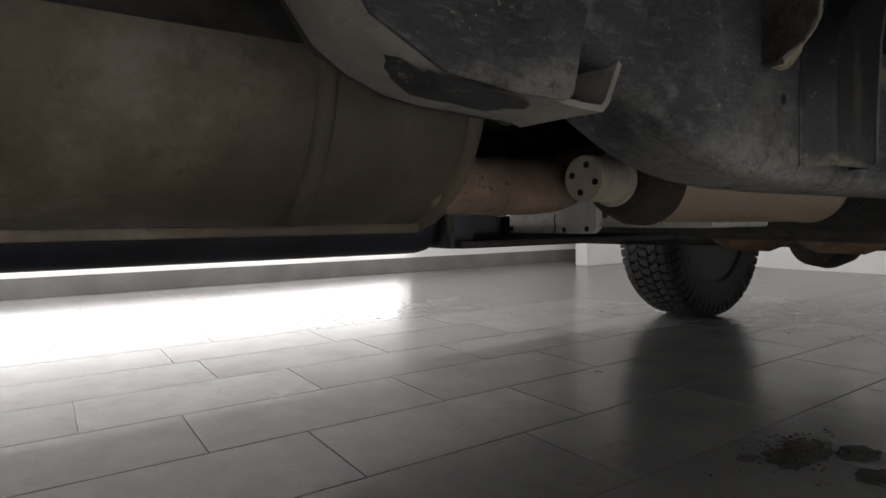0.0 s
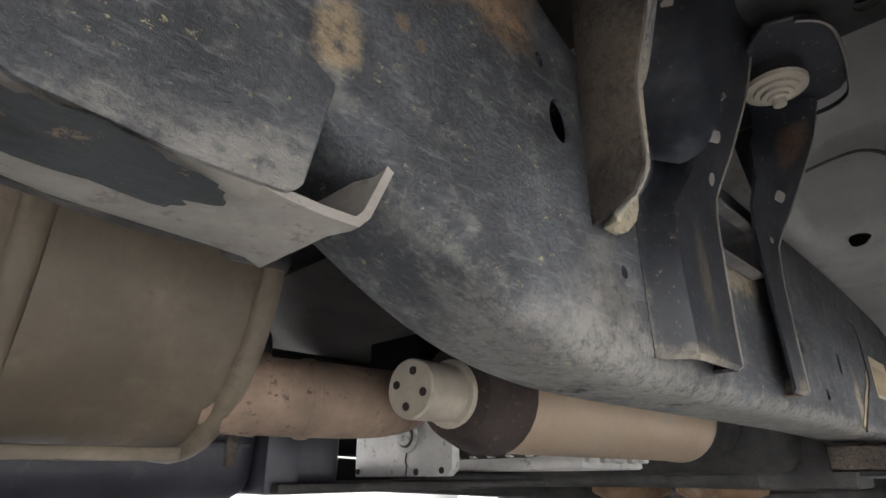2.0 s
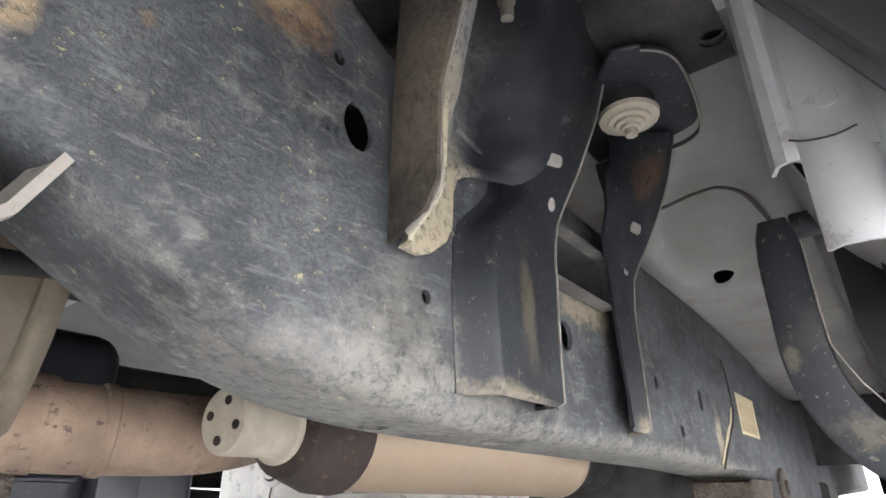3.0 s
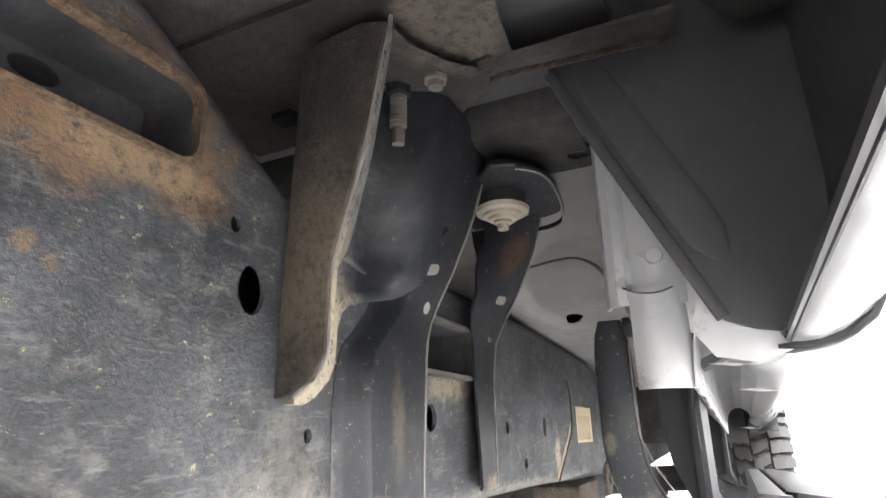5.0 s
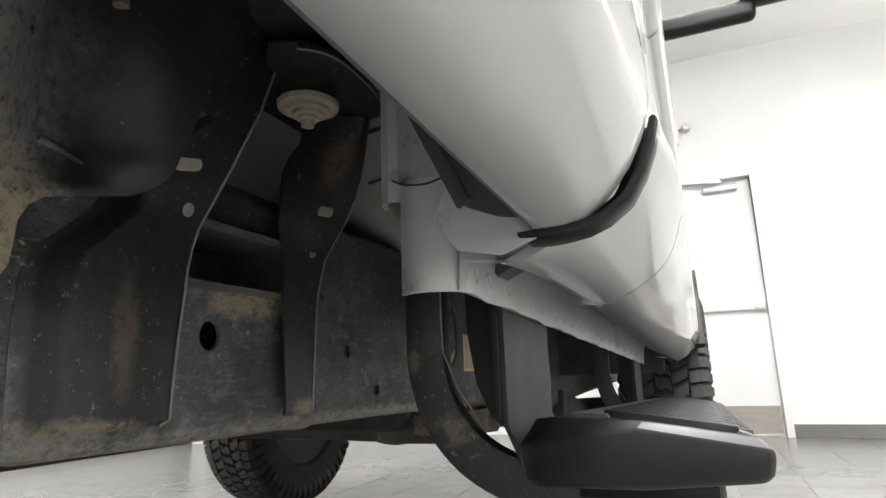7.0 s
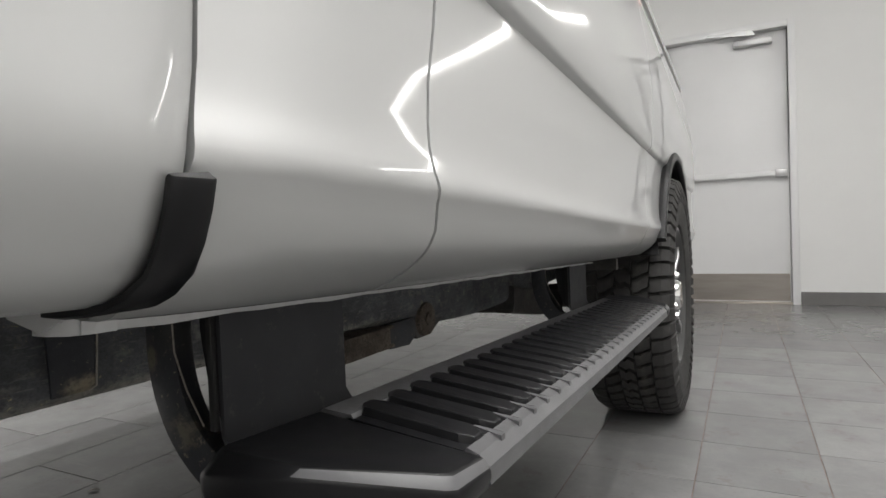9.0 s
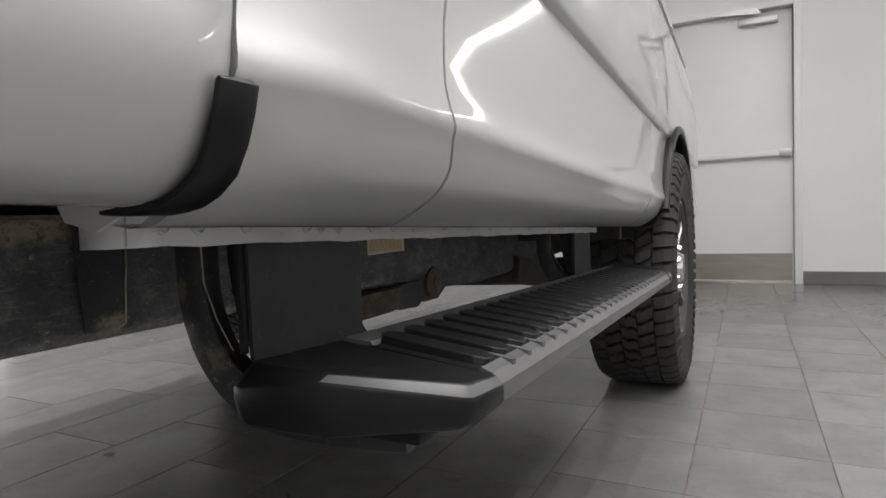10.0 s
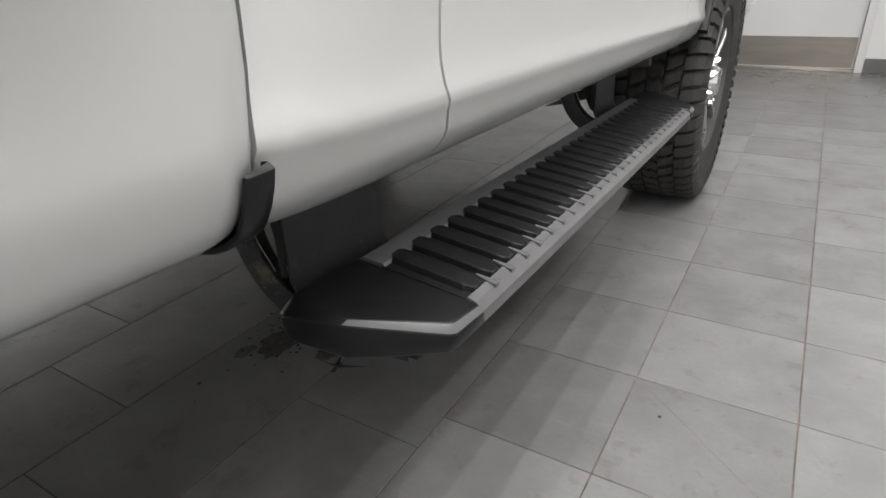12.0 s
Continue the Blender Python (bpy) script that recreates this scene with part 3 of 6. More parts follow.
for mir in (False, True):
    bed = part("bed_side", side_panel(-1.25, GAP, SIDE_BED, 40, mirror=mir), M_PAINT, truck, "silver-white painted bed side", angle=50)
    part("cab_corner", side_panel([(z, y + 0.003) for z, y in GAP], SEAM_A, SIDE, 12, mirror=mir, inset=0.022), M_PAINT, truck, "silver-white cab corner panel", angle=50)
    sa = [(z, y + 0.0045) for z, y in SEAM_A]
    part("door", side_panel(sa, SEAM_B, SIDE, 30, mirror=mir), M_PAINT, truck, "silver-white painted cab door", angle=50)
    sb = [(z, y + 0.0045) for z, y in SEAM_B]
    part("front_fender", side_panel(sb, 4.05, SIDE, 60, arch=True, mirror=mir, z_top=1.45), M_PAINT, truck, "silver-white front fender", angle=50)
    f = (lambda x: 2 * XC - x) if mir else (lambda x: x)
    xs = sorted((f(-0.46), f(-0.452)))
    # Added black sheet: its colour gives the panel seams their shade.
    part("sill_backing", box(xs[0], xs[1], 1.14, 2.6, 0.66, 1.33), M_SEAM_SHADE, truck, "added black backing that makes the panel seams dark", smooth=False)

# upper cab and hood
cabtop = []
for y, zt, inset in ((1.14, 1.35, 0.0), (1.2, 1.9, 0.16), (1.35, 1.95, 0.19), (1.9, 1.96, 0.19), (2.3, 1.9, 0.18), (2.85, 1.35, 0.0)):
    cabtop.append((y, zt, inset))
roof = [[(XC + s * (0.96 - ins), y, zt - (0.05 if abs(s) == 1 else 0)) for s in (-1, -0.6, 0, 0.6, 1)] for y, zt, ins in cabtop[1:5]]
part("roof", skin(roof, 0.03), M_PAINT, truck, "silver-white cab roof")
for s in (-1, 1):
    g = skin([[(XC + s * 0.955, 1.2, 1.36), (XC + s * 0.955, 1.9, 1.36), (XC + s * 0.955, 2.6, 1.36)],
              [(XC + s * 0.80, 1.24, 1.84), (XC + s * 0.79, 1.8, 1.9), (XC + s * 0.80, 2.25, 1.84)]], 0.006)
    part("side_window", g, M_GLASS, truck, "dark tinted side window", smooth=False)
part("windscreen", skin([[(XC - 0.9, 2.8, 1.37), (XC + 0.9, 2.8, 1.37)], [(XC - 0.75, 2.3, 1.86), (XC + 0.75, 2.3, 1.86)]], 0.006), M_GLASS, truck, smooth=False)
part("rear_window", box(XC - 0.75, XC + 0.75, 1.2, 1.206, 1.36, 1.85), M_GLASS, truck, smooth=False)
part("hood", skin([[(XC + s * 0.955, y, 1.41 - 0.02 * abs(s) - 0.045 * (y - 2.8)) for s in (-1, -0.5, 0, 0.5, 1)] for y in (2.8, 3.4, 4.05)], 0.02), M_PAINT, truck,
     "silver-white hood")
part("front_end", box(XC - 0.94, XC + 0.94, 3.95, 4.12, 0.62, 1.28, 0.04), M_BLACKP, truck, "black grille and bumper")
part("cab_back", box(XC - 0.93, XC + 0.93, 1.135, 1.165, 0.875, 1.36, 0.01), M_UNDER, truck, "silver back wall of the cab")
part("bed_front", box(XC - 0.80, XC + 0.80, 1.05, 1.09, 0.935, 1.36, 0.01), M_LINER, truck, "dark front wall of the bed")
part("bed_floor", box(XC - 0.83, XC + 0.83, -1.25, 1.06, 0.915, 0.935), M_LINER, truck, "dark underside of the bed floor", smooth=False)
for y in (-0.9, -0.3, 0.25, 0.82):
    s = prism([(y - 0.06, 0.918), (y - 0.045, 0.868), (y + 0.045, 0.868), (y + 0.06, 0.918)], "x", XC - 0.83, XC + 0.83, 0.008)
    part("bed_sill", s, M_DARK, truck, "dusty dark steel cross sill")
part("bed_rib", prism([(-0.5, 0.918), (-0.47, 0.882), (0.47, 0.882), (0.5, 0.918)], "y", 0.9, 1.05, 0.01), M_DARK, truck)

# inner faces of the bed sides and their front closing plates
for s in (1, -1):
    fx = lambda x: x if s == 1 else 2 * XC - x
    rk = lambda y: RAKE * (y - 1.2)
    # Added inner skin; its dark grey carries the low light inside the bed side.
    prof = [(-0.4705, 0.6405), (-0.472, 0.648), (-0.462, 0.660), (-0.436, 0.69), (-0.430, 0.75), (-0.432, 0.95), (-0.435, 1.3), (-0.62, 1.3), (-0.625, 0.92)]
    part("bed_inner_panel", skin([[(fx(x), y, z + rk(y)) for x, z in prof] for y in (-1.25, 0.2, 0.7, 1.08)], 0.0015), M_LINER, truck,
         "inner panel of the bed side, dark grey with painted-in shade", angle=25)
    cp = prism([(fx(x), z) for x, z in ((-0.476, 0.652), (-0.492, 0.655), (-0.511, 0.663), (-0.532, 0.705), (-0.560, 0.765), (-0.581, 0.808), (-0.622, 0.90), (-0.64, 1.3), (-0.418, 1.3),
                                       (-0.416, 0.80), (-0.406, 0.72), (-0.408, 0.70))], "y", 1.074, 1.078)
    cpo = part("bed_corner_plate", cp, M_LINER, truck, "dark grey pressed plate closing the bed corner", smooth=False)
    part("pressed_bead", sweep(smooth_path([(fx(-0.50), 1.0745, 0.70), (fx(-0.53), 1.0735, 0.765), (fx(-0.565), 1.0735, 0.84), (fx(-0.60), 1.0745, 0.92)], 4), lambda q: [(0.016 * min(1, (q + 0.02) / 0.2, (1.02 - q) / 0.2) * math.cos(k_ * math.pi / 8), 0.0013 * min(1, (q + 0.02) / 0.2, (1.02 - q) / 0.2) * math.sin(k_ * math.pi / 8)) for k_ in range(16)], up=(0, 1, 0)),
         M_LINER, cpo, angle=85)
    part("plate_edge_fold", sweep([(fx(-0.511), 1.072, 0.664), (fx(-0.560), 1.072, 0.766), (fx(-0.581), 1.072, 0.81), (fx(-0.622), 1.072, 0.90)], rounded(0.005, 0.0022, 0.0018, 2), up=(0, 1, 0)), M_LINER, cpo)
    part("primer_tab", prism([(fx(x), z) for x, z in ((-0.522, 0.69), (-0.508, 0.664), (-0.499, 0.662), (-0.490, 0.669), (-0.484, 0.664), (-0.475, 0.648), (-0.47, 0.640), (-0.492, 0.632), (-0.52, 0.638),
                                                      (-0.535, 0.66))], "y", 1.080, 1.0825), M_UNDER, cpo, "pale primer-painted tab", smooth=False)

# black trim at the bed's lower front corner
tr = [Vector((x, 0, z)) for z, x in [(0.7045, -0.3995), (0.703, -0.4005), (0.69, -0.404), (0.675, -0.410), (0.66, -0.419), (0.650, -0.4325), (0.6455, -0.444), (0.6435, -0.456), (0.6425, -0.468), (0.642, -0.480)]]
rows_o = []
for i, p in enumerate(tr):
    d = (tr[min(i + 1, len(tr) - 1)] - tr[max(i - 1, 0)]).normalized()
    nrm = Vector((-d.z, 0, d.x))
    if nrm.x < 0:
        nrm = -nrm
    lift = 0.5 if i in (0, len(tr) - 1) else 1.0
    ya = 1.088 - 0.013 * max(0, (i - 4) / 5)
    rows_o.append([p + nrm * o * lift + Vector((0, y, 0)) for y, o in ((ya, -0.002), (ya, 0.0015), (ya + 0.002, 0.0028), (1.110, 0.0028), (1.113, 0.0015), (1.113, -0.012))])
tb = skin(rows_o)
tb.faces.new([v for v in tb.verts[:6]])
tb.faces.new([v for v in tb.verts[-6:]])
part("corner_trim", tb, M_BLACKP, truck, "black rubber trim on the bed corner")

# sill flange with spot welds, cab rear lower corner
def raked(bm):
    for v in bm.verts:
        v.co.z += RAKE * (v.co.y - 1.2)
    return bm


rows_f = []
for j in range(46):
    y = 1.128 + j * 0.03
    wv = 0.0008 * math.sin(j * 2.1) + 0.0006 * math.sin(j * 5.3)
    rows_f.append([(x + (wv if i < 2 else 0), y, z + (wv if i == 0 else 0)) for i, (x, z) in enumerate(((-0.539, 0.6185), (-0.538, 0.632), (-0.5365, 0.650), (-0.533, 0.667), (-0.525, 0.680), (-0.512, 0.688), (-0.495, 0.688), (-0.480, 0.676), (-0.470, 0.656), (-0.461, 0.640)))])
flange = part("sill_flange", raked(skin(rows_f, 0.0018)), M_UNDER, truck, "silver pinch-weld flange under the cab", angle=25)
for y in (1.155, 1.185, 1.232, 1.305, 1.325, 1.352, 1.41, 1.455, 1.50, 1.58, 1.66, 1.74, 1.83, 1.93, 2.04, 2.15, 2.27):
    part("spot_weld", raked(lathe([(0.0, 0.0008), (0.0042, 0.0008), (0.0052, 0.0018), (0.0064, 0.0016), (0.0072, 0)], (-0.5368, y, 0.633), (1, 0, 0.05), 14)), M_UNDER, flange)
ri = [(-0.605, 0.78), (-0.598, 0.72), (-0.585, 0.68), (-0.567, 0.655), (-0.550, 0.636), (-0.541, 0.6185)]
part("inner_sill", raked(skin([[(x, y, z) for x, z in ri] for y in (1.14, 1.6, 2.5)], 0.002)), M_PAN, truck, "grey inner sill panel")
tab = skin([[(-0.580, 1.128, z), (-0.572, 1.122, z), (-0.558, 1.122, z), (-0.546, 1.127, z), (-0.540, 1.136, z), (-0.538, 1.15, z)]
            for z in (0.620, 0.65, 0.68, 0.703)], 0.003)
part("corner_closing_panel", tab, M_UNDER, truck, "silver closing panel at the cab corner")
tab2 = skin([[(-0.603, 1.140, z), (-0.598, 1.126, z), (-0.590, 1.122, z), (-0.583, 1.124, z), (-0.578, 1.131, z), (-0.568, 1.126, z), (-0.545, 1.126, z), (-0.535, 1.133, z)]
             for z in (0.69, 0.70, 0.76, 0.84, 0.92)], 0.003)
cp2 = part("corner_upper_panel", tab2, M_UNDER, truck, "silver ribbed cab corner panel")
part("plug", lathe([(0, 0.003), (0.007, 0.0025), (0.008, 0)], (-0.557, 1.1262, 0.732), (0, -1, 0), 14), M_UNDER, cp2)
part("weld_bead", pipe([(-0.585, 1.1195, 0.705), (-0.575, 1.1185, 0.700), (-0.558, 1.1185, 0.698), (-0.545, 1.1215, 0.702)], 0.0008, 8, 4), M_SILL, cp2)
part("corner_seam", pipe([(-0.5415, 1.149, 0.626), (-0.5405, 1.146, 0.66), (-0.5395, 1.141, 0.70)], 0.0016, 8, 4), M_SEAM_SHADE, truck, "dark open joint at the cab corner")
part("sill_brace", prism([(-0.538, 0.648), (-0.492, 0.668), (-0.488, 0.662), (-0.534, 0.640)], "y", 1.20, 1.23), M_LINER, truck, "small dark brace", smooth=False)

ic = []
for z in (0.655, 0.68, 0.71, 0.76, 0.83, 0.93):
    xo_ = min(-0.428, lerp_tab(SIDE, z) - 0.034)
    ic.append([(-0.541 + (xo_ + 0.541) * k, 1.137 - 0.006 * k - 0.012 * k * k, z + 0.01 * (1 - k) * (z < 0.66)) for k in (0, 0.15, 0.3, 0.5, 0.7, 0.85, 1)])
part("cab_corner_inner_panel", skin(ic, 0.002), M_UNDER, truck, "silver inner panel of the cab corner")
# Added panel; the shade under the rear cab floor is in its dark colour.
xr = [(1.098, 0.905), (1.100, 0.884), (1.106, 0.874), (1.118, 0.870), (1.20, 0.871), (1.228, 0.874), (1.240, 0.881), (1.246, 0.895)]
rear_shade = part("cab_rear_crossmember", skin([[(x, y, z) for y, z in xr] for x in (-1.9, -1.39, -1.0, -0.8, -0.7, -0.612)], 0.002), M_DARK, truck, "added dark panel carrying the shade of the rear cab floor")
cut(rear_shade, [lathe([(0.012, -0.05), (0.012, 0.05)], (-0.624, 1.187, 0.872), (0, 0, 1), 18)])

# cab floor pan with pressed relief
PANZ = [(1.10, 0.885), (1.23, 0.880), (1.30, 0.855), (1.40, 0.80), (1.50, 0.765), (1.58, 0.752), (1.8, 0.748), (2.1, 0.735), (2.6, 0.715)]


def pan_z(x, y):
    z = lerp_tab(PANZ, y)
    d = math.hypot((x + 0.68) / 0.10, (y - 1.47) / 0.12)
    z += 0.014 / (1 + math.exp(max(min((d - 1) * 45, 50), -50)))
    return z


gx = [-0.60 - i * 0.0075 for i in range(42)] + [-1.0, -1.2, -1.39, -1.6, -1.9, -2.2]
pan = part("cab_floor_pan", skin([[(x, 1.13 + j * 0.01, pan_z(x, 1.13 + j * 0.01)) for x in gx] for j in range(150)], 0.0015), M_PAN, truck, "grey pressed cab floor pan")
cut(pan, [lathe([(0.014, -0.05), (0.014, 0.05)], (-0.727, 1.56, 0.752), (0, 0, 1), 18), lathe([(0.012, -0.05), (0.012, 0.05)], (-0.624, 1.187, 0.882), (0, 0, 1), 18)])
# Thin dark strip laid along the pressed crease of the pan.
part("pan_crease", sweep(smooth_path([(-0.76, 1.383, 0.8085), (-0.74, 1.38, 0.81), (-0.706, 1.375, 0.813), (-0.678, 1.376, 0.8125), (-0.656, 1.392, 0.8035), (-0.645, 1.425, 0.789), (-0.640, 1.452, 0.780)], 5),
                         rounded(0.0028, 0.0012, 0.001, 2)), M_SILL, pan, "dark line along the pressed crease")
# Black sheet added above the pan, so its holes look unlit.
part("pan_cover", box(XC - 0.8, XC + 0.8, 1.16, 2.6, 0.92, 0.93), M_SEAM_SHADE, truck, "added black sheet that darkens the floor pan holes", smooth=False)
part("firewall", box(XC - 0.9, XC + 0.9, 2.55, 2.58, 0.55, 1.3), M_DARK, truck, "dark firewall panel", smooth=False)
for s in (1, -1):
    fx = lambda x: x if s == 1 else 2 * XC - x
    ar = []
    for k in range(25):
        a = radians(8 + 152 * k / 24)
        ar.append([(fx(x), ARCH_Y + 0.47 * math.cos(a), ARCH_Z + 0.47 * math.sin(a)) for x in (-0.40, -0.5, -0.72)])
    part("wheel_arch_liner", skin(ar, 0.003), M_BLACKP, truck, "black wheel arch liner")
    lip = []
    for k in range(41):
        a = radians(12 + 143 * k / 40)
        lip.append((fx(-0.393), ARCH_Y + 0.482 * math.cos(a), ARCH_Z + 0.482 * math.sin(a)))
    part("arch_flare", sweep(lip, rounded(0.014, 0.016, 0.006, 2), up=(1, 0, 0)), M_BLACKP, truck, "black wheel arch flare")

# door mirror
mr = part("door_mirror", box(-0.16, 0.05, 2.56, 2.66, 1.64, 1.94, 0.035, 3), M_BLACKP, truck, "black towing mirror")
part("mirror_glass", box(-0.14, 0.03, 2.556, 2.562, 1.75, 1.92, 0.0), M_MIRROR, mr, "upper mirror glass", smooth=False)
part("spot_mirror_glass", box(-0.14, 0.03, 2.556, 2.562, 1.67, 1.735, 0.0), M_MIRROR, mr, "lower wide-angle mirror glass", smooth=False)
part("mirror_arm", box(-0.46, -0.12, 2.585, 2.635, 1.59, 1.655, 0.02, 3), M_BLACKP, mr)
part("mirror_arm", box(-0.46, -0.14, 2.585, 2.635, 1.79, 1.83, 0.012), M_BLACKP, mr)

# ---- frame rails ----
RAIL = [(-1.25, 0.86), (-0.6, 0.93), (0.0, 0.915), (0.3, 0.88), (0.556, 0.820), (0.708, 0.749), (0.808, 0.694), (0.878, 0.657), (0.945, 0.641), (1.05, 0.636),
        (1.3, 0.634), (1.6, 0.630), (1.9, 0.615), (2.1, 0.59), (2.4, 0.58), (3.0, 0.60), (4.0, 0.62)]


def rail(side, inner=False):
    fx = lambda x: x if side == 1 else 2 * XC - x
    path = smooth_path([(fx(-0.837), y, z) for y, z in RAIL], 5)
    if inner:
        return sweep(path[2:-2], rounded(0.0455, 0.117, 0.0175, 4))
    return sweep(path, rounded(0.05, 0.1215, 0.022, 4))


rr = part("frame_rail", rail(1), M_RAIL, truck, "scuffed dark grey frame rail with tan dirt")
hx = -0.70


def rnd_cut(y0, y1, z0, z1, r, tilt=0.0, x0=-0.855):
    b = bmesh.new()
    cy, cz = (y0 + y1) / 2, (z0 + z1) / 2
    pts = rounded((y1 - y0) / 2, (z1 - z0) / 2, r, 4)
    c, s = math.cos(radians(tilt)), math.sin(radians(tilt))
    return prism([(cy + p * c - q * s, cz + p * s + q * c) for p, q in pts], "x", x0, hx, bm=None)


HOLES = [(0.894, 0.681, 0.0125, 0.017), (0.875, 0.721, 0.0045, 0.006), (0.959, 0.589, 0.0045, 0.005), (1.152, 0.604, 0.0125, 0.0135), (1.375, 0.595, 0.005, 0.008),
         (1.549, 0.596, 0.008, 0.015), (1.447, 0.547, 0.006, 0.007), (1.32, 0.655, 0.004, 0.005), (1.78, 0.54, 0.007, 0.008), (1.845, 0.531, 0.009, 0.012),
         (1.815, 0.531, 0.005, 0.006), (1.875, 0.531, 0.005, 0.006), (1.70, 0.57, 0.004, 0.005)]
cuts = [prism([(y + a * math.cos(k * math.pi / 9), z + b * math.sin(k * math.pi / 9)) for k in range(18)], "x", -0.81, hx) for y, z, a, b in HOLES]
cuts.insert(0, rail(1, True))
cuts += [rnd_cut(0.60, 0.838, 0.745, 0.798, 0.012, 0, -0.81), rnd_cut(1.105, 1.246, 0.648, 0.701, 0.012, 0, -0.81)]
cuts += [lathe([(0.011, -0.05), (0.011, 0.05)], (x, y, 0.515), (0, 0, 1), 16) for x, y in ((-0.849, 0.978), (-0.834, 1.105))]
cut(rr, cuts)
part("frame_rail", rail(-1), M_DARK, truck, "dark frame rail on the far side")


def ring_lip(y0, y1, z0, z1, r, x0, x1, w):
    cy, cz = (y0 + y1) / 2, (z0 + z1) / 2
    o = rounded((y1 - y0) / 2 + w, (z1 - z0) / 2 + w, r + w, 4)
    i = rounded((y1 - y0) / 2 - 0.0015, (z1 - z0) / 2 - 0.0015, r, 4)
    b = bmesh.new()
    V = [[b.verts.new((x, cy + p, cz + q)) for p, q in pts] for x, pts in ((x0, o), (x1, o), (x1, i), (x0, i))]
    n = len(o)
    for k in range(4):
        A, B = V[k], V[(k + 1) % 4]
        for j in range(n):
            b.faces.new((A[j], A[(j + 1) % n], B[(j + 1) % n], B[j]))
    return b


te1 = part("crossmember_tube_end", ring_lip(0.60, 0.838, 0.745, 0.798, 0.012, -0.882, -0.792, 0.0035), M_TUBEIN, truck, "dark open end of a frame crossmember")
part("weld_lip", ring_lip(0.60, 0.838, 0.745, 0.798, 0.012, -0.7925, -0.7835, 0.0024), M_TUBE, te1, "rusty tan lip round the opening")
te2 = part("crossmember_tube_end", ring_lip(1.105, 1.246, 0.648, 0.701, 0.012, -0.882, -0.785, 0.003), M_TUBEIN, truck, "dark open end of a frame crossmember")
part("weld_lip", ring_lip(1.105, 1.246, 0.648, 0.701, 0.012, -0.7855, -0.774, 0.003), M_TUBEG, te2, "dusty grey lip round the opening")
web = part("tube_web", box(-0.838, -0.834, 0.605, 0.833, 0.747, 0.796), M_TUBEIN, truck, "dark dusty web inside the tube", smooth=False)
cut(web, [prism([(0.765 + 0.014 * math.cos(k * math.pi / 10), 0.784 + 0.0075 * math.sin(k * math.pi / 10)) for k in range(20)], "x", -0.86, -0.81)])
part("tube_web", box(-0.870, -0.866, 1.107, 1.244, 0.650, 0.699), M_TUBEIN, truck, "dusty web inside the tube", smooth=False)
dst = part("data_sticker", box(-0.787, -0.7849, 1.757, 1.885, 0.568, 0.634), M_LABEL, truck, "yellowed sticker with brown print bars on the frame", smooth=False)
pb = bmesh.new()
for k in range(22):
    box(-0.7850, -0.7846, 1.764 + k * 0.005, 1.7665 + k * 0.005, 0.573, 0.588 + 0.03 * ((k * 7) % 3 > 0), bm=pb)
part("print_bars", pb, M_PRINT, dst, smooth=False)
SPLICE = [(1.612, 0.511), (1.643, 0.533), (1.676, 0.557), (1.706, 0.577), (1.727, 0.600), (1.727, 0.651), (1.711, 0.680), (1.68, 0.6835)]
splice = part("rail_splice_plate", prism(SPLICE + [(1.75, 0.683), (2.05, 0.668), (2.05, 0.515), (1.8, 0.512)], "x", -0.7885, -0.7853, 0.0008, 1), M_RAIL, truck,
              "overlapping frame plate with a dirt-edged joint", smooth=False)
part("joint_line", sweep(smooth_path([(-0.7862, y - 0.002 + 0.003 * noise.noise((k * 1.7, 0.2, 0)), z) for k, (y, z) in enumerate(SPLICE[:-1])], 5), rounded(0.0022, 0.0008, 0.0006, 1), up=(1, 0, 0)), M_SOOT, splice, "dark dirty joint")
part("joint_dirt", sweep(smooth_path([(-0.7863, y - 0.010, z + 0.004) for y, z in SPLICE[:5]], 4), lambda q: rounded(0.0012 + 0.0045 * math.sin(math.pi * (0.05 + 0.9 * q)) * (0.7 + 0.3 * math.sin(17 * q)), 0.0006, 0.0005, 1), up=(1, 0, 0)),
     M_MUD, splice, "dried tan dirt along the joint")

# spring hanger box under the rail
ho_ = [(0.50, 0.76), (0.50, 0.70), (0.525, 0.635), (0.555, 0.590), (0.60, 0.567), (0.65, 0.5615), (0.690, 0.5615), (0.696, 0.566), (0.7055, 0.608), (0.712, 0.635), (0.74, 0.69), (0.66, 0.76)]
hanger = part("spring_hanger", prism(ho_, "x", -0.799, -0.793, 0.0015, 1), M_RAIL, truck, "worn dark grey spring hanger with a bare patch", smooth=False)
part("hanger_inner_wall", prism(ho_, "x", -0.874, -0.869), M_DARK, hanger, smooth=False)


def hang_z(y):
    return lerp_tab([(0.50, 0.70), (0.525, 0.635), (0.555, 0.590), (0.60, 0.567), (0.65, 0.5615), (0.75, 0.5625)], y)


hb = []
for y, z in ((0.50, 0.70), (0.515, 0.66), (0.525, 0.635), (0.54, 0.611), (0.555, 0.590), (0.575, 0.577), (0.60, 0.567), (0.625, 0.563), (0.65, 0.5615), (0.67, 0.5605), (0.69, 0.5595), (0.708, 0.558), (0.722, 0.558),
             (0.728, 0.564), (0.735, 0.579), (0.742, 0.594)):
    hb.append([(x, y + (0.004 if y > 0.72 and x > -0.81 else 0), z + dz) for x, dz in ((-0.874, 0.006 if y < 0.72 else 0), (-0.868, 0.0015 if y < 0.72 else 0), (-0.855, 0.0), (-0.83, 0.0), (-0.815, 0.0), (-0.803, 0.0), (-0.797, 0.003 if y < 0.69 else 0))])
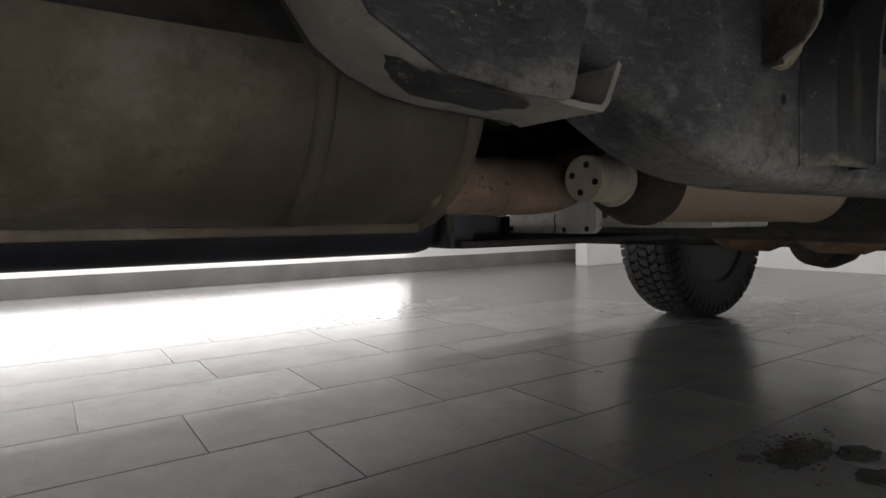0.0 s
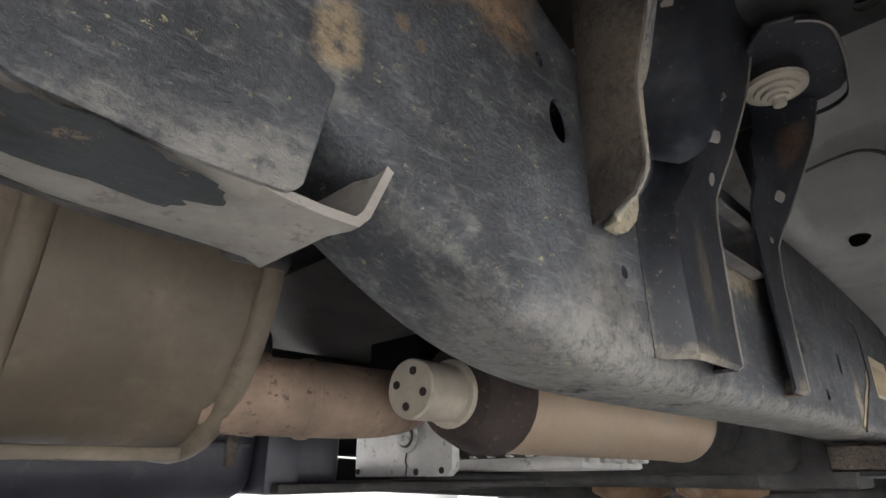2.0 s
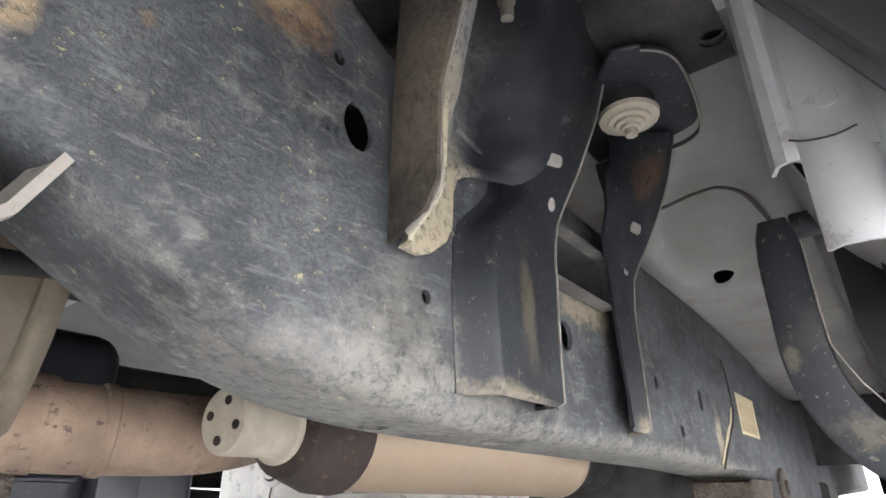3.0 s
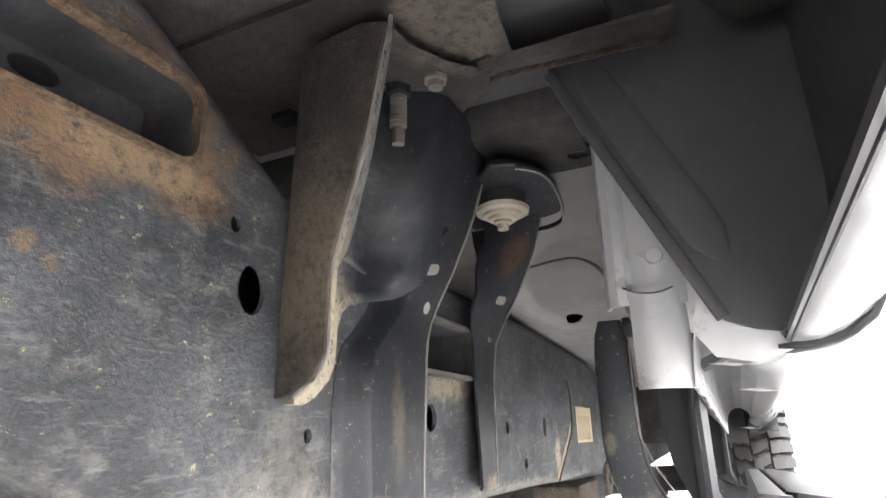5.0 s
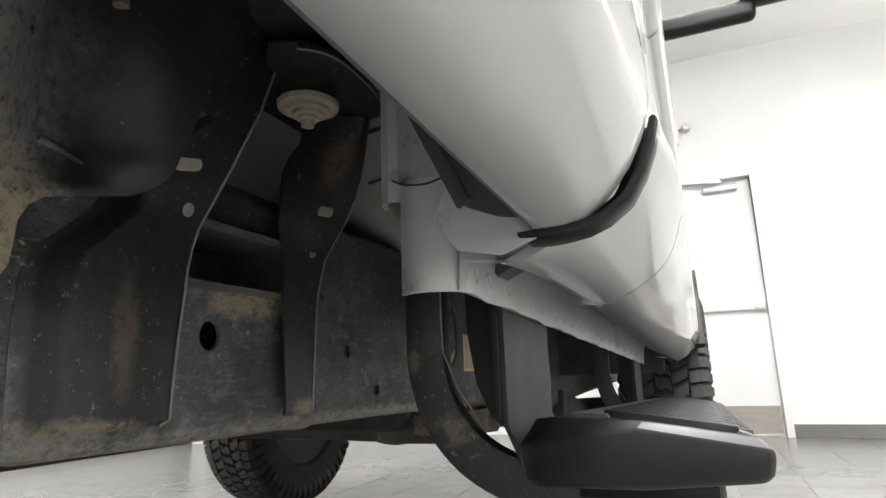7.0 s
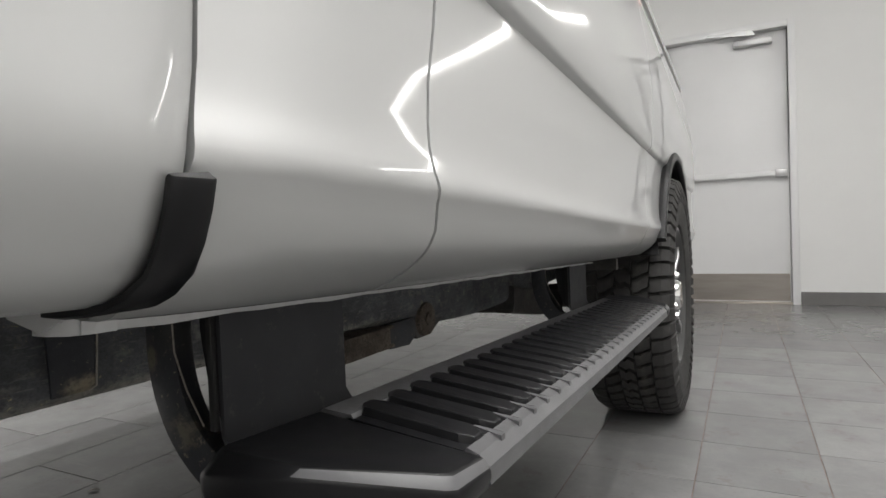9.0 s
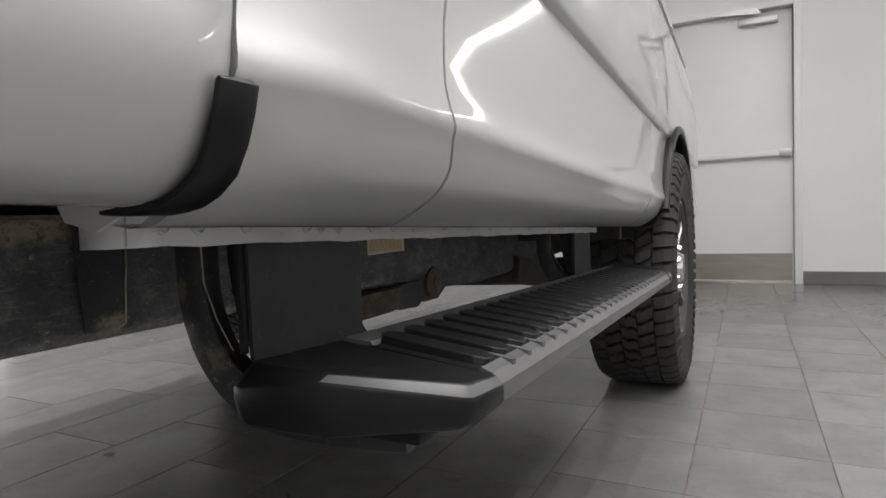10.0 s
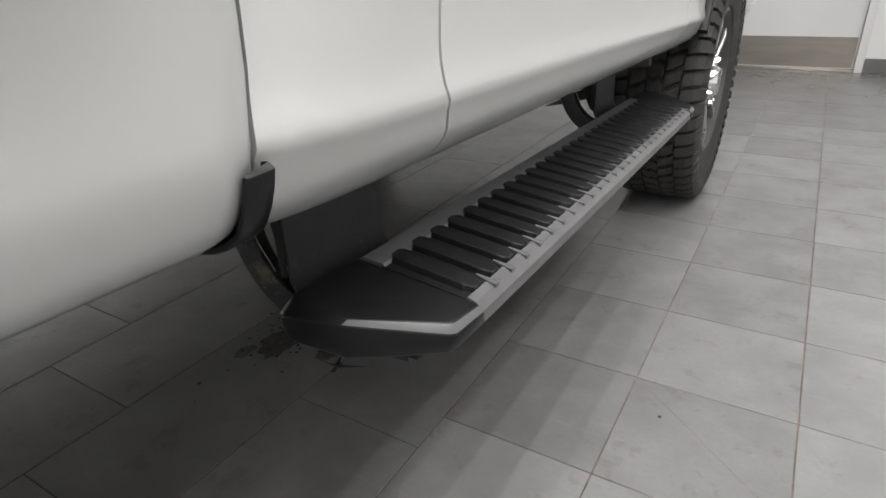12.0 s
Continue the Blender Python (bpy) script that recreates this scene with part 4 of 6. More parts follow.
part("hanger_bottom", skin(hb, 0.0045), M_SCRAPE, hanger, "pale scraped underside of the hanger")
# Dark block put inside the hanger in place of its cavity's shade.
part("hanger_cavity", box(-0.865, -0.80, 0.60, 0.64, 0.575, 0.70), M_DARK, hanger, smooth=False)
wp = bmesh.new()
cy_, cx_ = 0.627, -0.816
ring_ = []
for k in range(56):
    a = 2 * math.pi * k / 56
    rr0 = 1 + 0.22 * noise.noise((math.cos(a) * 1.7, math.sin(a) * 1.7, 0.3)) + 0.16 * noise.noise((math.cos(a) * 5, math.sin(a) * 5, 2.3))
    y, x = cy_ + 0.048 * rr0 * math.cos(a), cx_ + 0.022 * rr0 * math.sin(a)
    ring_.append((x, y))
rings_w = []
for f in (1.0, 0.66, 0.33):
    rings_w.append([wp.verts.new((cx_ + (x - cx_) * f, cy_ + (y - cy_) * f, hang_z(cy_ + (y - cy_) * f) - 0.0032)) for x, y in ring_])
cc = wp.verts.new((cx_, cy_, hang_z(cy_) - 0.0032))
for A, B in zip(rings_w, rings_w[1:]):
    for i in range(56):
        wp.faces.new((A[i], A[(i + 1) % 56], B[(i + 1) % 56], B[i]))
for i in range(56):
    wp.faces.new((rings_w[-1][i], rings_w[-1][(i + 1) % 56], cc))
part("worn_patch", wp, M_WORN, hanger, "black worn patch with rusty flecks")

# ---- body mount brackets ----
b1 = skin([[(-0.787, 0.926, 0.613), (-0.775, 0.922, 0.614), (-0.752, 0.918, 0.622), (-0.743, 0.918, 0.64)],
           [(-0.787, 0.928, 0.70), (-0.776, 0.921, 0.70), (-0.752, 0.916, 0.70), (-0.741, 0.917, 0.70)],
           [(-0.787, 0.932, 0.78), (-0.775, 0.922, 0.78), (-0.737, 0.914, 0.78), (-0.718, 0.916, 0.78)],
           [(-0.787, 0.936, 0.884), (-0.765, 0.925, 0.882), (-0.72, 0.916, 0.878), (-0.700, 0.918, 0.874)]], 0.004)
m1 = part("body_mount_bracket", b1, M_DUST, truck, "dust-caked brown steel body mount bracket")
EDGE = [(0.613, -0.768), (0.625, -0.752), (0.64, -0.743), (0.70, -0.741), (0.78, -0.718), (0.884, -0.700)]
ENDY = [(0.608, 0.938), (0.614, 0.952), (0.627, 0.968), (0.64, 0.975), (0.668, 0.977), (0.680, 0.982), (0.688, 0.992), (0.694, 1.008), (0.699, 1.028), (0.704, 1.048), (0.712, 1.062), (0.728, 1.069),
        (0.768, 1.074), (0.857, 1.081), (0.90, 1.085)]
sp = []
for z in (0.609, 0.614, 0.62, 0.627, 0.64, 0.655, 0.668, 0.680, 0.688, 0.694, 0.699, 0.704, 0.712, 0.72, 0.728, 0.745, 0.768, 0.79, 0.81, 0.83, 0.857, 0.884):
    xe, ye = lerp_tab(EDGE, z), lerp_tab(ENDY, z)
    row = []
    for i in range(13):
        s = i / 12
        y = 0.919 + (ye - 0.919) * s
        xp = lerp_tab([(0.60, -0.7805), (0.66, -0.7775), (0.70, -0.763), (0.74, -0.745), (0.78, -0.732), (0.82, -0.723), (0.885, -0.711)], z)
        up_ = min(max((z - 0.69) / 0.03, 0), 1)
        a_ = min(s / (0.25 + 0.2 * up_), 1)
        c0 = 0.62 - 0.2 * min(max((z - 0.74) / 0.06, 0), 1)
        c_ = min(max(0, (s - c0) / 0.3), 1)
        deep = -0.7805 - 0.0035 * up_
        x = xe + (deep - xe) * (a_ * a_ * (3 - 2 * a_)) + (xp - deep) * (c_ * c_ * (3 - 2 * c_)) * up_
        row.append((x, y, z))
    sp.append(row)
part("worn_edge", sweep(smooth_path([(x - 0.0006, 0.9185 + 0.0008 * noise.noise((z * 60, 1.1, 0)), z) for z, x in EDGE[:-1] + [(0.868, -0.7025)]], 6), lambda q: rounded(0.0011 + 0.0004 * math.sin(43 * q), 0.0016, 0.0006, 2), up=(1, 0, 0)), M_SCRAPE, m1, "pale worn edge of the bracket")
cup1 = part("mount_cup", skin(sp, 0.003), M_CUP, m1, "black pressed mount bracket cup with tan dried mud")
cut(cup1, [rnd_cut(0.945, 0.957, 0.778, 0.788, 0.004, -20, -0.80), lathe([(0.004, -0.03), (0.004, 0.03)], (-0.745, 0.93, 0.69), (1, 0, 0), 10)])


def hat_plate(tab, step=None, back=-0.7865):
    """A pressed strap, (z, x, rear edge, front edge) at each height, with its front edge turned back to the rail.
    step: (z, y) of the joggle where the plate rises from the rail. A fifth number: the x of the rear edge, where the strap is turned."""
    rows = []
    for z, x, ya, yb, *far in tab:
        if step and z < step[-1][0]:
            yj = lerp_tab(step, z)
            row = [(-0.7862, yj - 0.014), (-0.7858, yj - 0.010), (-0.785, yj - 0.006), (-0.7825, yj - 0.002), (x - 0.004, yj + 0.005), (x - 0.0005, yj + 0.010), (x, yj + 0.016)]
        else:
            xa = far[0] if far else x
            row = [(xa + (x - xa) * k / 0.7, ya + (yb - ya) * k) for k in (0, 0.12, 0.24, 0.36, 0.48, 0.6, 0.7)]
        row += [(x, yb - 0.004), (x - 0.0012, yb - 0.0008), (x - 0.006, yb), (min(back, x - 0.010), yb + 0.001)]
        rows.append([(px, py, z) for px, py in row])
    return skin(rows, 0.003)


part("pressed_bead", sweep([(-0.7815, 0.985, 0.7275), (-0.7815, 1.0, 0.7245), (-0.7815, 1.018, 0.7205), (-0.7815, 1.029, 0.7185)], rounded(0.0035, 0.0028, 0.002, 3)), M_CUP, cup1)

P1 = [(0.533, -0.768, 0.957, 1.088), (0.537, -0.765, 0.956, 1.094), (0.57, -0.7655, 0.955, 1.096), (0.602, -0.766, 0.955, 1.099), (0.635, -0.7665, 0.957, 1.103), (0.655, -0.767, 0.962, 1.105), (0.672, -0.767, 0.975, 1.108),
      (0.69, -0.766, 0.985, 1.113), (0.707, -0.761, 1.056, 1.118), (0.74, -0.748, 1.058, 1.126), (0.777, -0.736, 1.06, 1.135), (0.80, -0.730, 1.06, 1.142), (0.83, -0.723, 1.063, 1.147), (0.86, -0.717, 1.066, 1.152),
      (0.885, -0.712, 1.07, 1.158)]
plate1 = part("bracket_plate", hat_plate(P1, [(0.53, 1.002), (0.60, 0.999), (0.635, 1.001), (0.655, 1.008), (0.672, 1.026), (0.69, 1.044), (0.707, 1.052), (0.75, 1.058)]), M_BRACK, truck, "black steel body mount plate with tan dirt", angle=30)
SLOT, DOT = rounded(0.0125, 0.0048, 0.0045, 3), circle(0.0058, 14)


def plug(host, y, z, x, nz_, outline, tilt):
    """A made-up pale fill, put where a hole of a strap looks light."""
    c, d = math.cos(radians(tilt)), math.sin(radians(tilt))
    b = prism([(y + p * c - q * d, z + p * d + q * c) for p, q in outline], "x", x - 0.003, x + 0.0008)
    for v in b.verts:
        v.co.x += (v.co.z - z) * nz_
    part("hole_plug", b, M_SCRAPE, host, smooth=False)


plug(plate1, 1.083, 0.735, -0.7498, 0.37, SLOT, 14)
plug(plate1, 1.097, 0.7025, -0.7630, 0.30, DOT, 0)
part("worn_edge", sweep([(x - 0.0002, yb - 0.0004, z) for z, x, ya, yb in P1], rounded(0.0010, 0.0010, 0.0005, 1), up=(1, 0, 0)), M_SCRAPE, plate1, "thin bare worn edge")
tp_ = [(-0.79, 0.92, 0.886), (-0.70, 0.917, 0.876), (-0.70, 0.95, 0.878), (-0.685, 0.985, 0.881), (-0.668, 1.01, 0.884), (-0.665, 1.035, 0.887), (-0.678, 1.055, 0.889), (-0.70, 1.07, 0.891), (-0.725, 1.10, 0.894),
       (-0.79, 1.11, 0.896)]
tb2 = bmesh.new()
tb2.faces.new([tb2.verts.new(p) for p in tp_])
bmesh.ops.solidify(tb2, geom=tb2.faces[:], thickness=0.005)
part("mount_top_plate", tb2, M_SILL, m1, "dusty top plate of the mount", smooth=False)
ob_ = bmesh.new()
ob_.faces.new([ob_.verts.new(p) for p in ((-0.97, 0.885, 0.890), (-0.62, 0.89, 0.890), (-0.638, 0.93, 0.890), (-0.654, 0.98, 0.889), (-0.657, 0.995, 0.888), (-0.652, 1.006, 0.887), (-0.635, 1.006, 0.887), (-0.51, 1.011, 0.891), (-0.513, 1.078, 0.914), (-0.669, 1.042, 0.900),
                                           (-0.72, 1.075, 0.906), (-0.97, 1.078, 0.906))])
bmesh.ops.triangulate(ob_, faces=ob_.faces[:])
bmesh.ops.solidify(ob_, geom=ob_.faces[:], thickness=0.005)
outr = part("bed_outrigger", ob_, M_SILL, truck, "dusty brown bed cross sill end", smooth=False)
part("outrigger_lip", sweep([(-0.512, 1.077, 0.912), (-0.66, 1.044, 0.898), (-0.72, 1.074, 0.904)], rounded(0.002, 0.008, 0.0015, 2)), M_DUST, outr)
# Black block stands in for the shade inside a square hole.
part("square_hole", box(-0.885, -0.862, 1.003, 1.022, 0.888, 0.896), M_SEAM_SHADE, outr, smooth=False)


def threaded(p, r, h, n_thread, parent, mat_, head):
    x, y, z = p
    prof = [(0, 0), (r * 0.8, 0), (r * 0.85, h * 0.25)]
    for k in range(n_thread):
        a = h * (0.28 + 0.72 * k / n_thread)
        prof += [(r * 0.70, a), (r * 0.72, a + h * 0.14 / n_thread), (r * 1.14, a + h * 0.36 / n_thread), (r * 1.14, a + h * 0.5 / n_thread)]
    prof += [(r * 0.9, h)]
    prof += [(0, h)]
    bolt = part("mount_bolt", lathe(prof, (x, y, z), (0, 0, 1), 14), mat_, parent, "dusty threaded bolt hanging down", angle=20)
    if head:
        part("nut", lathe([(0, 0), (r * 1.65, 0), (r * 1.8, 0.0015), (r * 1.8, 0.010), (0, 0.010)], (x, y, z + h - 0.008), (0, 0, 1), 6), M_BRACK, bolt, "black hexagonal nut", angle=20)
        part("washer", lathe([(0, 0), (r * 2.5, 0), (r * 2.5, 0.003), (0, 0.003)], (x, y, z + h + 0.002), (0, 0, 1), 20), M_SCRAPE, bolt)
    return bolt


threaded((-0.743, 1.008, 0.829), 0.0068, 0.055, 11, m1, M_BOLT, True)
part("hex_bolt", lathe([(0, 0), (0.007, 0.001), (0.008, 0.006), (0.011, 0.007), (0.0115, 0.012), (0, 0.012)], (-0.705, 1.006, 0.872), (0, 0, 1), 6), M_BOLT, m1)

P2 = [(0.529, -0.769, 1.234, 1.272), (0.533, -0.766, 1.233, 1.277), (0.57, -0.767, 1.232, 1.280), (0.60, -0.768, 1.231, 1.283), (0.64, -0.769, 1.230, 1.286), (0.663, -0.7695, 1.229, 1.291), (0.694, -0.7695, 1.227, 1.301), (0.717, -0.764, 1.213, 1.312),
      (0.74, -0.753, 1.203, 1.318), (0.766, -0.738, 1.203, 1.316, -0.752), (0.787, -0.722, 1.212, 1.304, -0.752), (0.806, -0.708, 1.226, 1.290, -0.750), (0.824, -0.699, 1.228, 1.280, -0.750), (0.838, -0.694, 1.228, 1.276, -0.750)]
plate2 = part("bracket_plate", hat_plate(P2), M_BRACK, truck, "black steel body mount plate with tan dirt", angle=30)
plug(plate2, 1.274, 0.7425, -0.7512, 0.50, SLOT, 6)
plug(plate2, 1.276, 0.699, -0.7690, 0.0, DOT, 0)
part("worn_edge", sweep([(row[1] - 0.0002, row[3] - 0.0004, row[0]) for row in P2], rounded(0.0009, 0.0009, 0.0004, 1), up=(1, 0, 0)), M_SCRAPE, plate2, "thin bare worn edge")
SEAT = [(-0.715, 1.104), (-0.697, 1.110), (-0.674, 1.119), (-0.659, 1.134), (-0.652, 1.160), (-0.655, 1.215), (-0.662, 1.258), (-0.670, 1.270), (-0.685, 1.277), (-0.70, 1.279)]
m2 = part("mount_seat", prism([(-0.785, 1.16), (-0.735, 1.15)] + SEAT[1:] + [(-0.785, 1.28)], "z", 0.841, 0.846, 0.0015, 1), M_BRACK, truck, "black body mount seat holding a dusty bushing")
rim_p = [(x, y, 0.8395 - 0.012 * min(1, max(0, (y - 1.235) / 0.04))) for x, y in SEAT[2:]]
part("seat_rim", sweep(smooth_path(rim_p, 3), rounded(0.0015, 0.0030, 0.0012, 2)), M_BRACK, m2)
part("rim_edge", sweep(smooth_path([(x, y, z - 0.0028) for x, y, z in rim_p], 3), rounded(0.0012, 0.0008, 0.0005, 1)), M_SCRAPE, m2, "thin bare worn edge")
part("body_sleeve", lathe([(0.035, 0), (0.037, 0.004), (0.037, 0.05), (0, 0.05)], (-0.714, 1.190, 0.851), (0, 0, 1), 24), M_DARK, m2)
part("bushing", lathe([(0, 0), (0.006, 0.0), (0.0065, 0.006), (0.010, 0.007), (0.010, 0.010), (0.015, 0.0105), (0.0155, 0.014), (0.021, 0.0145), (0.0215, 0.018), (0.029, 0.019), (0.030, 0.0235),
                       (0.024, 0.026), (0.024, 0.034), (0, 0.034)], (-0.714, 1.190, 0.802), (0, 0, 1), 28), M_ZINC, m2, "dusty round stepped bushing washer")
part("bushing_rubber", lathe([(0.026, 0), (0.027, 0.012), (0, 0.012)], (-0.714, 1.190, 0.829), (0, 0, 1), 24), M_RUB, m2, "black rubber bushing")

# ---- exhaust ----
def superring(cx, cz, w, h, e, n=40):
    out = []
    for k in range(n):
        a = 2 * math.pi * k / n
        c, s = math.cos(a), math.sin(a)
        out.append((cx + w * math.copysign(abs(c) ** (2 / e), c), cz + h * math.copysign(abs(s) ** (2 / e), s)))
    return out


MX, MZ, MW, MH = -1.242, 0.698, 0.182, 0.219


def muffler_rings(ys_scale, e=2.25):
    b = bmesh.new()
    R = [[b.verts.new((x, y, z)) for x, z in superring(MX, MZ, MW * k, MH * (k + (0 if k > 0.9 else 0)), e)] for y, k in ys_scale]
    n = len(R[0])
    for A, B in zip(R, R[1:]):
        for i in range(n):
            b.faces.new((A[i], A[(i + 1) % n], B[(i + 1) % n], B[i]))
    b.faces.new(R[0])
    b.faces.new(R[-1])
    return b


muffler = part("muffler", muffler_rings([(-0.55, 0.96), (-0.54, 1.0), (0.2, 1.0), (0.64, 1.0), (0.82, 1.0), (0.833, 0.99), (0.838, 0.90)]), M_MUFF, truck,
               "large tan heat-stained muffler with bands")
part("band", muffler_rings([(0.634, 1.0), (0.636, 1.02), (0.641, 1.032), (0.650, 1.032), (0.655, 1.02), (0.657, 1.0)]), M_MUFF, muffler)
part("end_lip", muffler_rings([(0.816, 0.98), (0.818, 1.02), (0.823, 1.04), (0.830, 1.043), (0.837, 1.03), (0.839, 0.95)]), M_MUFF, muffler)
part("bottom_seam", box(MX + 0.055, MX + 0.063, -0.5, 0.816, MZ - MH - 0.008, MZ - MH + 0.004, 0.002), M_MUFF, muffler)
SHK = 2


def shield(y0, y1):
    ring0 = superring(MX, MZ, MW * 1.022, MH * 1.018, 2.25, 72)
    arc = [p for k, p in enumerate(ring0[-SHK:] + ring0[:-SHK]) if k <= 24]
    return skin([[(x, y, z) for x, z in arc] for y in (y0, (y0 + y1) / 2, y1)], 0.002)


part("heat_shield", shield(-0.5, 0.632), M_DARK, muffler, "dark upper heat shield")
part("heat_shield", shield(0.66, 0.812), M_DARK, muffler, "dark upper heat shield")
part("drain_stub", box(-1.184, -1.175, 0.858, 0.870, 0.466, 0.515, 0.003), M_DUST, muffler)
pp = part("exhaust_pipe", pipe([(-1.172, 0.834, 0.537), (-1.155, 0.88, 0.531), (-1.140, 0.93, 0.530), (-1.141, 0.98, 0.531), (-1.16, 1.04, 0.536), (-1.21, 1.12, 0.55), (-1.30, 1.24, 0.58), (-1.36, 1.42, 0.60)], 0.0375, 24), M_PIPE, truck,
          "rust-brown pitted exhaust pipe")
part("pipe_sleeve", lathe([(0.038, 0), (0.0405, 0.003), (0.0405, 0.036), (0.038, 0.039)], (-1.168, 0.846, 0.535), (0.30, 1, -0.08), 28), M_PIPE, pp)
part("pipe_clamp", lathe([(0.038, 0), (0.0398, 0.002), (0.0398, 0.010), (0.038, 0.012)], (-1.144, 0.915, 0.530), (0.18, 1, 0), 28), M_PIPE, pp)
o = Vector((-1.050, 0.994, 0.537))
cap = part("damper_cap", lathe([(0, -0.008), (0.0275, -0.008), (0.0295, -0.006), (0.0295, 0.05), (0.034, 0.052), (0.036, 0.056), (0.034, 0.062), (0, 0.062)], o, (-0.12, 1, 0.02), 30), M_ZINC, truck,
           "pale tan capped flange with four bolt holes")
CD, CU, CV = frame_of((-0.12, 1, 0.02))
# Four dark discs take the place of shaded bolt holes.
for a in (15, 105, 195, 285):
    part("bolt_hole", lathe([(0, 0), (0.0042, 0), (0.0042, 0.0012), (0, 0.0012)], o - CD * 0.0088 + CU * (0.0175 * math.cos(radians(a))) + CV * (0.0175 * math.sin(radians(a))), CD, 12), M_SOOT, cap)
part("joint_boot", lathe([(0.030, 0), (0.050, 0.012), (0.064, 0.05), (0.066, 0.075), (0.060, 0.08), (0, 0.08)], o + Vector((-0.01, 0.055, 0.004)), (-0.04, 1, 0.02), 28), M_SOOT, truck,
     "dark rusty joint behind the cap")
part("exhaust_canister", lathe([(0.060, 0), (0.067, 0.004), (0.069, 0.02), (0.069, 0.50), (0.071, 0.505), (0.071, 0.52), (0.066, 0.53), (0, 0.53)], (-1.085, 1.125, 0.547), (0.02, 1, -0.01), 36),
           M_CAT, truck, "tan heat-stained exhaust canister")
part("canister_neck", lathe([(0.062, 0), (0.05, 0.05), (0.045, 0.16), (0.055, 0.2), (0, 0.2)], (-1.073, 1.655, 0.542), (0.05, 1, 0), 28), M_DARK, truck, "dark greasy coupling")

# ---- tank, cases and members across the underside ----
tk = bmesh.new()
bmesh.ops.create_cube(tk, size=1)
for v in tk.verts:
    v.co = (-1.675 + v.co.x * 0.45, 0.18 + v.co.y * 1.78, 0.56 + v.co.z * 0.28)
    if v.co.z < 0.5 and v.co.x > -1.6:
        v.co.x -= 0.04
bevel(tk, 0.045, 4)
tank = part("fuel_tank", tk, M_TANK, truck, "black plastic fuel tank shield")
part("tank_bolt", lathe([(0.020, 0), (0.020, 0.003), (0.010, 0.004), (0.010, 0.009), (0.005, 0.010), (0, 0.010)], (-1.456, 0.766, 0.498), (1, 0, -0.15), 20), M_ZINC, tank, "pale washer-headed bolt")
part("tank_rib", box(-1.466, -1.452, 0.82, 1.03, 0.496, 0.504, 0.003), M_TANK, tank)
part("tank_strap", box(-1.56, -1.45, 1.055, 1.115, 0.43, 0.62, 0.006), M_TANK, tank)
part("tank_step", box(-1.64, -1.492, 1.10, 1.225, 0.44, 0.60, 0.02, 3), M_TANK, truck, "black plastic shield corner")
cbp = [(-1.633, 0.448), (-1.375, 0.448), (-1.36, 0.46), (-1.36, 0.585), (-1.46, 0.585), (-1.47, 0.572), (-1.625, 0.572), (-1.633, 0.56)]
gb = part("cast_bracket", prism(cbp, "y", 1.365, 1.385, 0.003), M_CAST, truck, "pale cast aluminium housing with a bolt")
part("bracket_boss", lathe([(0.030, 0), (0.030, 0.004), (0.027, 0.006), (0, 0.006)], (-1.474, 1.3645, 0.519), (0, -1, 0), 26), M_CAST, gb)
part("washer", lathe([(0.021, 0), (0.021, 0.0025), (0, 0.0025)], (-1.474, 1.3585, 0.519), (0, -1, 0), 24), M_DARK, gb)
part("bracket_bolt", lathe([(0.017, 0), (0.017, 0.004), (0.010, 0.005), (0.009, 0.011), (0, 0.011)], (-1.474, 1.3565, 0.519), (0, -1, 0), 20), M_CAST, gb)
part("joint_line", sweep([(-1.476, 1.3642, 0.492), (-1.480, 1.3642, 0.475), (-1.476, 1.3642, 0.466), (-1.479, 1.3642, 0.449)], rounded(0.0014, 0.0008, 0.0004, 1), up=(0, 1, 0)), M_DARK, gb)
for bx, bz in ((-1.622, 0.458), (-1.622, 0.545), (-1.385, 0.458), (-1.45, 0.456)):
    part("rivet", lathe([(0.006, 0), (0.005, 0.003), (0, 0.004)], (bx, 1.3645, bz), (0, -1, 0), 10), M_DARK, gb)
part("underside_skid", box(-2.1, -1.44, 1.08, 1.75, 0.425, 0.440, 0.005), M_DARK, truck, "thin dark skid plate edge")
xm = part("transmission_crossmember", pipe([(-1.95, 1.9, 0.447), (-1.5, 1.9, 0.445), (-1.2, 1.9, 0.445), (-0.92, 1.9, 0.44)], 0.026, 18, 3), M_DARK, truck, "black tubular crossmember")
part("crossmember_plate", box(-1.02, -0.86, 1.84, 1.96, 0.42, 0.52, 0.006), M_DARK, xm)
for x in (-0.99, -0.95):
    part("plate_bolt", lathe([(0.012, 0), (0.012, 0.004), (0.008, 0.005), (0.008, 0.01), (0, 0.01)], (x, 1.84, 0.47), (0, -1, 0), 6), M_DARK, xm)
gbx = bmesh.new()
bmesh.ops.create_cube(gbx, size=1)
for v in gbx.verts:
    v.co = (-1.45 + v.co.x * 0.36, 2.0 + v.co.y * 1.0, 0.64 + v.co.z * 0.30)
bevel(gbx, 0.06, 4)
part("transmission", gbx, M_DARK, truck, "dark greasy transmission casing")
pan_b = box(-1.62, -1.20, 1.55, 2.15, 0.482, 0.512, 0.008)
box(-1.60, -1.22, 1.57, 2.13, 0.455, 0.484, 0.012, 2, pan_b)
oil = part("transmission_pan", pan_b, M_CAST, truck, "dirty cast pan with a row of bolts")
for k in range(9):
    part("pan_bolt", lathe([(0.009, 0), (0.009, 0.012), (0, 0.012)], (-1.60 + 0.047 * k, 1.548, 0.487), (0, -1, 0), 6), M_CAST, oil)
